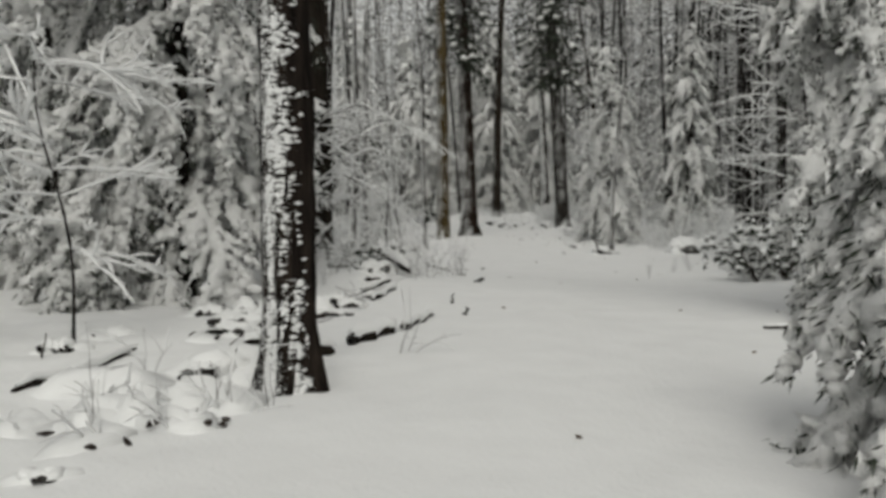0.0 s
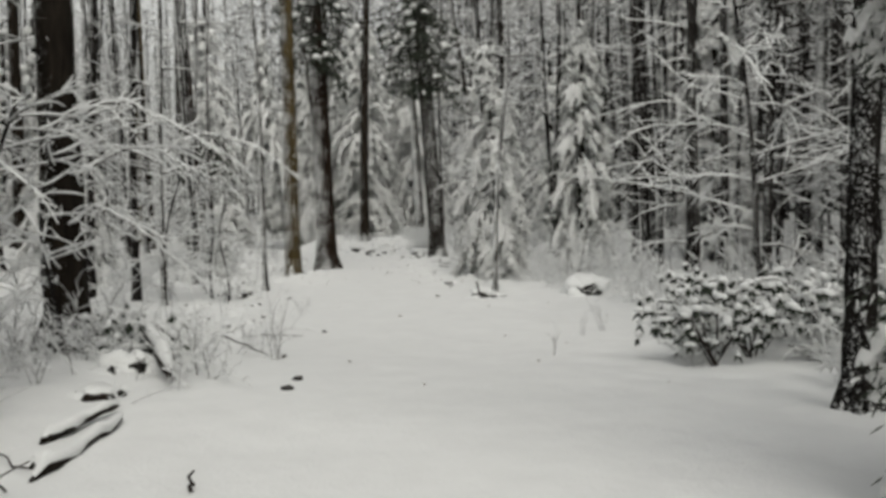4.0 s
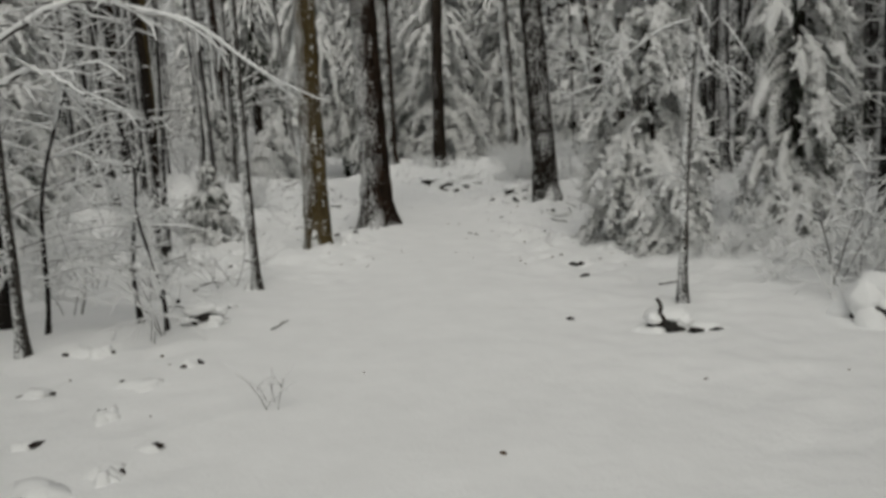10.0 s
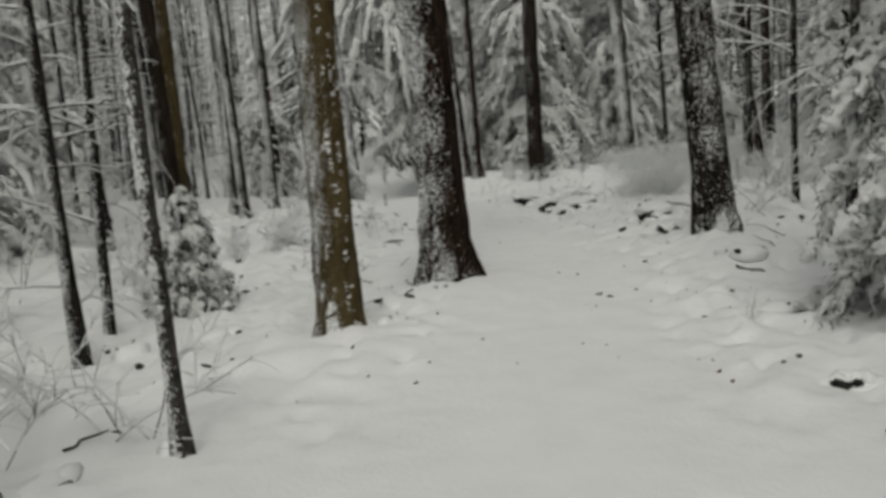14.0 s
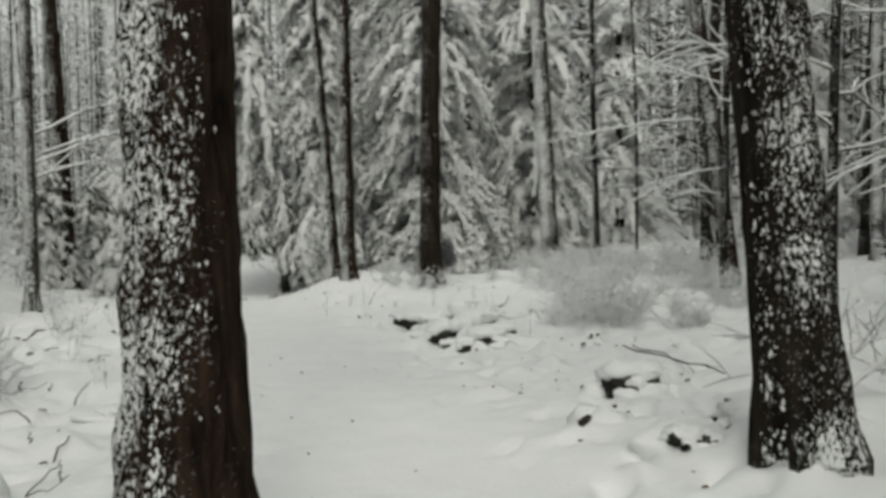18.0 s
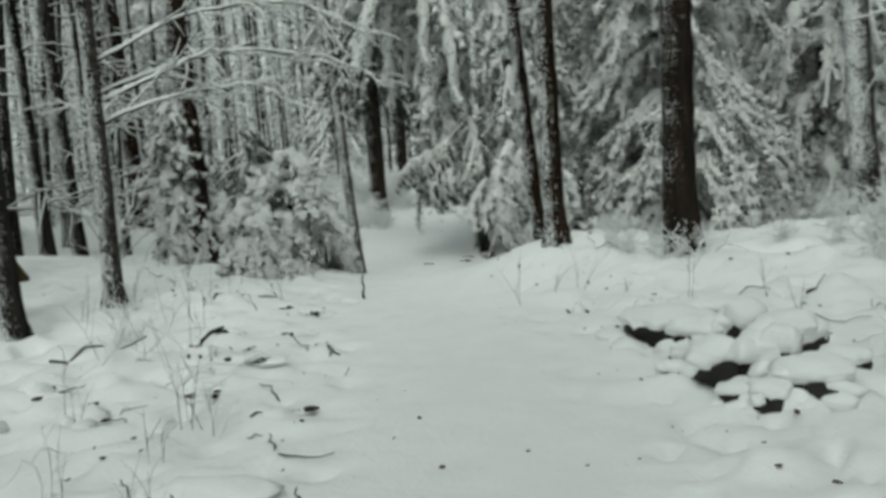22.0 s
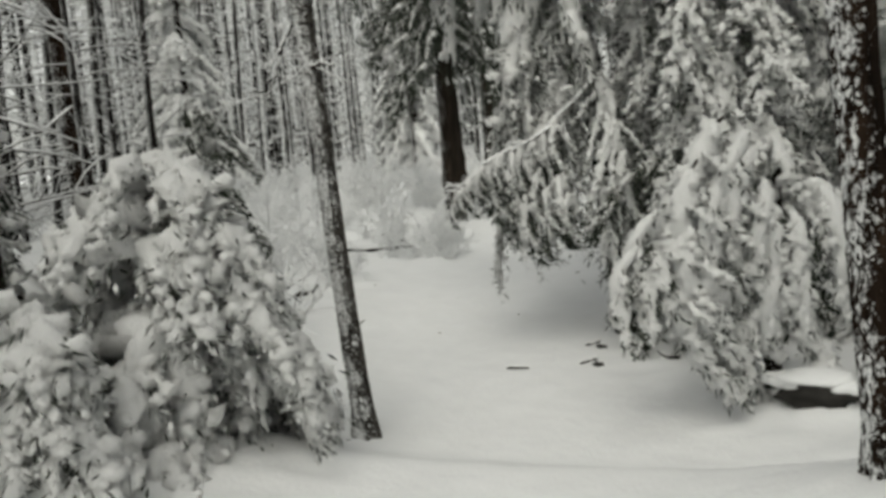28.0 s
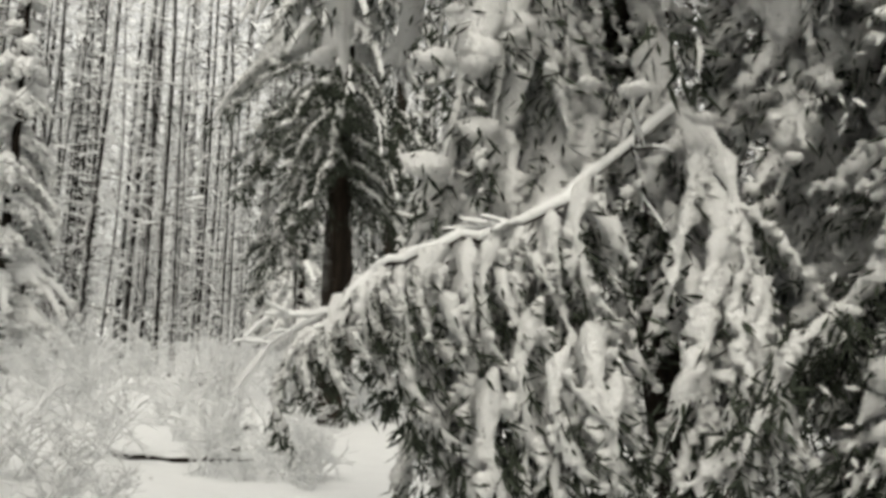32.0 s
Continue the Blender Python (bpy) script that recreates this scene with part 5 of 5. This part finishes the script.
for k, (x, y) in enumerate([(-1.0, 26.4), (-1.7, 26.1), (-0.1, 25.9), (-2.3, 26.9), (-0.7, 25.4), (-1.4, 24.8)]):
    bush((3 * k + 1) % 8, x, y, 0.8 + 0.1 * (k % 3), 70 * k)
for k, (x, y, w) in enumerate([(0.45, 21.3, 0.12), (0.95, 20.7, 0.1), (0.6, 20.1, 0.2), (0.85, 20.35, 0.14), (0.68, 22.4, 0.12), (-0.3, 21.8, 0.16), (1.7, 16.35, 0.1), (0.9, 16.9, 0.16), (-0.2, 20.2, 0.14)]):
    hummock(x, y, w, 0.35 * w, 1400 + k)
stalk(1.58, 21.3, 0.5, 928, 0.3, 0.005, 3)
stalk(1.75, 16.2, 0.7, 929, 0.5, 0.006, 4, "bare shoots with snow on their tips")
for k, (x, y) in enumerate([(0.65, 15.95), (0.2, 16.6), (-0.2, 16.9)]):
    leafy(x, y, 0.3, 945 + k, 6, "low evergreen shoots half buried in snow")
leafy(5.75, 15.1, 0.62, 930)
leafy(6.3, 15.6, 0.75, 931)
leafy(7.0, 15.4, 0.8, 932)
leafy(7.6, 16.0, 0.8, 933)
leafy(6.6, 16.6, 0.8, 934)
for k, (x, y) in enumerate([(7.0, 14.9), (7.9, 15.1), (8.6, 15.7), (7.3, 16.9), (8.3, 17.0)]):
    leafy(x, y, 0.75 + 0.08 * (k % 3), 935 + k, 11)
rock(6.62, 23.05, 0.33, 0.32, 0.44, 22, "large dark boulder under a thick cap of snow", bare=0.7, cap_at=0.6)
rock(4.66, 22.95, 0.19, 0.15, 0.17, 23, "dark broken stump capped with snow", bare=0.75, cap_at=0.85)
stick(4.62, 22.85, 4.56, 22.85, 0.03, 24, 0.02, 0.3, "splintered dark stub standing by a stump")
rock(4.95, 22.85, 0.15, 0.12, 0.07, 25, "small heap of bark and snow")
rock(0.33, 23.85, 0.18, 0.15, 0.18, 26, bare=0.6, cap_at=0.85)
rock(0.62, 19.75, 0.16, 0.12, 0.07, 27, "dark tuft pressed down by snow", bare=0.6)
stick(1.16, 18.58, 1.78, 18.53, 0.008, 28)
stalk(1.55, 21.46, 0.25, 922, 0.15, 0.004, 2)
stalk(-0.54, 21.18, 0.8, 923, 0.05, 0.0, 1)
rock(2.05, 18.96, 0.04, 0.03, 0.025, 29, "small dark clod showing through the snow")
rock(4.42, 26.44, 0.13, 0.10, 0.09, 30, bare=0.6)
rock(4.36, 25.6, 0.06, 0.05, 0.04, 31)
stick(5.05, 24.9, 5.3, 24.9, 0.014, 32)
rock(3.9, 23.5, 0.04, 0.03, 0.03, 33, "small dark clod showing through the snow")
rock(0.33, 24.55, 0.12, 0.09, 0.07, 34, bare=0.6)
stick(-0.41, 25.78, -0.08, 25.88, 0.012, 35, 0.01, 0.09)
stick(1.09, 23.55, 1.16, 23.9, 0.008, 36)
stick(-0.6, 24.9, 0.1, 24.7, 0.008, 37)
log(0.95, 29.3, 1.16, 29.66, 0.02, 38, "dark stick half sunk in the snow")
stick(4.41, 29.55, 4.66, 29.43, 0.014, 39)
stalk(4.14, 27.96, 0.3, 924, 0.4, 0.008, 4, "dark shoots poking out of the snow")
for k, (x, y) in enumerate([(3.05, 29.2), (3.15, 29.1), (3.62, 30.3)]):
    rock(x, y, 0.03, 0.025, 0.02, 80 + k, "small dark clod showing through the snow")

# the bend
rock(4.08, 33.25, 0.22, 0.20, 0.22, 41, "rounded boulder under snow", bare=0.5, cap_at=0.8)
rock(4.4, 33.3, 0.12, 0.10, 0.13, 42, "reddish-dark stone beside a boulder", 0.3, bare=0.9)
rock(4.1, 31.5, 0.22, 0.16, 0.12, 43, bare=0.5)
rock(4.45, 32.3, 0.20, 0.12, 0.07, 44, bare=0.6)
rock(1.22, 32.1, 0.16, 0.12, 0.08, 45, bare=0.7)
rock(0.2, 33.85, 0.36, 0.20, 0.10, 46, "flat stone slab under a thick cap of snow", bare=0.6, cap_at=0.85)
rock(0.12, 34.5, 0.38, 0.18, 0.14, 47, "flat stone slab under a thick cap of snow", bare=0.6, cap_at=0.85)
rock(0.0, 33.3, 0.3, 0.2, 0.08, 48, bare=0.2)
stick(4.48, 35.3, 4.95, 33.5, 0.010, 49, 0.12, 0.05)
stick(4.5, 35.0, 4.9, 34.0, 0.008, 50, 0.15, 0.06)
for k, (x, y, w, d, h, c) in enumerate([(2.25, 37.5, 0.36, 0.34, 0.32, 0.7), (2.48, 37.1, 0.2, 0.16, 0.3, 0.8), (2.58, 36.55, 0.2, 0.2, 0.3, 0.85), (2.66, 36.15, 0.12, 0.1, 0.14, 0.85), (2.84, 36.5, 0.2, 0.18, 0.34, 0.88),
                                      (3.08, 36.2, 0.24, 0.14, 0.26, 0.85), (3.05, 36.8, 0.22, 0.2, 0.36, 0.85), (2.65, 37.85, 0.3, 0.22, 0.28, 0.8), (2.4, 36.8, 0.13, 0.12, 0.2, 0.85), (2.78, 37.05, 0.16, 0.15, 0.42, 0.9),
                                      (2.95, 36.45, 0.12, 0.1, 0.36, 0.9), (2.3, 36.5, 0.11, 0.09, 0.15, 0.85), (3.3, 36.5, 0.16, 0.12, 0.22, 0.85), (2.85, 36.1, 0.13, 0.1, 0.2, 0.85)]):
    rock(x, y, w, d, 0.78 * h, 51 + k, "tumbled stone in a snow-covered heap", bare=0.7, turn=8 * (k % 5) - 16, cap_at=c)
log(2.9, 36.9, 3.3, 36.5, 0.03, 60)
log(2.3, 37.6, 2.8, 37.2, 0.03, 61)
rock(-1.24, 36.6, 0.10, 0.08, 0.09, 63, "dark splintered stump in the snow", bare=0.9)
stick(-1.3, 36.6, -1.1, 36.75, 0.02, 64, 0.03, 0.2, "splintered dark stub beside a stump")
rock(-1.21, 38.6, 0.13, 0.10, 0.09, 65, bare=0.8)
rock(-1.5, 38.6, 0.13, 0.10, 0.06, 66, bare=0.7)
rock(-0.98, 37.7, 0.13, 0.09, 0.05, 67, bare=0.7)
rock(-1.6, 37.45, 0.14, 0.08, 0.06, 68, bare=0.8)
rock(-0.85, 36.6, 0.2, 0.1, 0.05, 69, bare=0.7)
stick(-2.52, 36.47, -2.12, 37.16, 0.013, 70)
stick(-2.41, 38.54, -2.21, 39.04, 0.012, 71)
stick(-2.0, 39.0, -1.75, 38.9, 0.012, 72)
rock(-1.12, 39.45, 0.11, 0.08, 0.07, 73, "dark broken stump in the snow", bare=0.8)
stick(-1.03, 39.55, -1.05, 39.6, 0.018, 74, 0.0, 0.26, "upright dark stub in the snow")
for k, (x, y) in enumerate([(-2.1, 38.3), (-2.4, 39.1), (-1.8, 39.1), (-2.8, 38.9), (-1.6, 38.2), (-2.9, 37.4), (-2.2, 37.6), (1.4, 39.3), (1.8, 39.2), (1.2, 39.0), (0.9, 38.9), (2.4, 38.7), (3.2, 37.8), (3.6, 36.6), (3.0, 38.4)]):
    stalk(x, y, 0.35 + 0.12 * (k % 4), 940 + k, 0.3, 0.004, 2)
for k, (dx, dy) in enumerate([(-0.15, -0.25), (0.2, -0.2), (0.05, -0.3), (-0.3, -0.1), (0.3, 0.0)]):
    stalk(2.37 + dx, 40.4 + dy, 0.6, 960 + k, 0.6, 0.012, 2, "bent twig capped with snow at a tree's foot")

for k in range(22):
    y = rng.uniform(33, 39)
    stalk(trail_x(y) - rng.uniform(1.3, 3.4), y, rng.uniform(0.3, 0.8), 1300 + k, 0.4, 0.005, 3)

litter = np.random.default_rng(91)
for k in range(46):
    y = litter.uniform(29.5, 37.5)
    x, a, ln = trail_x(y) - litter.uniform(0.9, 3.2), litter.uniform(0, 3.14), litter.uniform(0.06, 0.3)
    stick(x, y, x + ln * math.cos(a), y + ln * math.sin(a), litter.uniform(0.004, 0.009), 1500 + k, 0.0, litter.uniform(0.01, 0.06))

# the end of the path
rock(0.56, 43.45, 0.27, 0.14, 0.17, 75, "dark broken stump under a slab of snow", bare=0.95, cap_at=0.78)
log(-1.85, 44.4, -1.65, 44.42, 0.014, 78, "short dark twig sunk in the snow")
log(-6.5, 51.2, -6.75, 53.1, 0.05, 79)
stick(-3.96, 45.49, -3.94, 45.8, 0.012, 80)
log(-5.1, 46.2, -5.05, 46.7, 0.045, 81)
log(-6.5, 49.5, -5.6, 50.8, 0.04, 82)
rock(-6.0, 51.2, 0.22, 0.16, 0.15, 83, "dark tangle of roots under snow", bare=0.8)
for k, (x, y) in enumerate([(-0.9, 45.2), (-0.6, 44.9), (-1.2, 44.7), (-0.4, 45.5), (-0.2, 44.6), (-1.3, 45.3), (0.1, 45.2)]):
    log(x - 0.11 * math.cos(k * 2.1), y - 0.11 * math.sin(k * 2.1), x + 0.11 * math.cos(k * 2.1), y + 0.11 * math.sin(k * 2.1), 0.018, 84 + k, "fallen stick below a hemlock")
    rock(x + 0.1, y - 0.1, 0.05, 0.05, 0.03, 94 + k, "small dark clod showing through the snow")

# ---- dead leaves and bits of bark lying about ----
litter, lr = Geo(), np.random.default_rng(5)
for _ in range(300):
    if lr.random() < 0.62:
        y = lr.uniform(26, 41)
        x = trail_x(y) + lr.normal(0.5, 1.9)
    else:
        y = lr.uniform(6, 50)
        x = trail_x(y) + lr.normal(0, 2.6)
    if abs(x - trail_x(y)) < 0.9 and lr.random() < 0.75:
        continue
    s = lr.uniform(0.008, 0.028)
    litter.blob((x, y, height(x, y) + s * 0.15), (s, s * lr.uniform(0.4, 0.9), s * 0.4), (lr.normal(), lr.normal(), 0.2), lr, 0, 0, 0.4)
for _ in range(620):
    y = lr.uniform(26.5, 40)
    x = trail_x(y) + lr.normal(0.4, 2.0)
    if abs(x - trail_x(y)) < 1.1 and lr.random() < 0.9:
        continue
    s = 0.005 + 0.025 * lr.random() ** 2.5
    litter.blob((x, y, height(x, y) + s * 0.15), (s, s * lr.uniform(0.4, 0.9), s * 0.4), (lr.normal(), lr.normal(), 0.2), lr, 0, 0, 0.4)
tagged(new("leaf_litter", litter.mesh("leaf_litter", [LEAF])), "dark dead leaves and bits of bark on the snow", "leaf litter", kind="stuff")
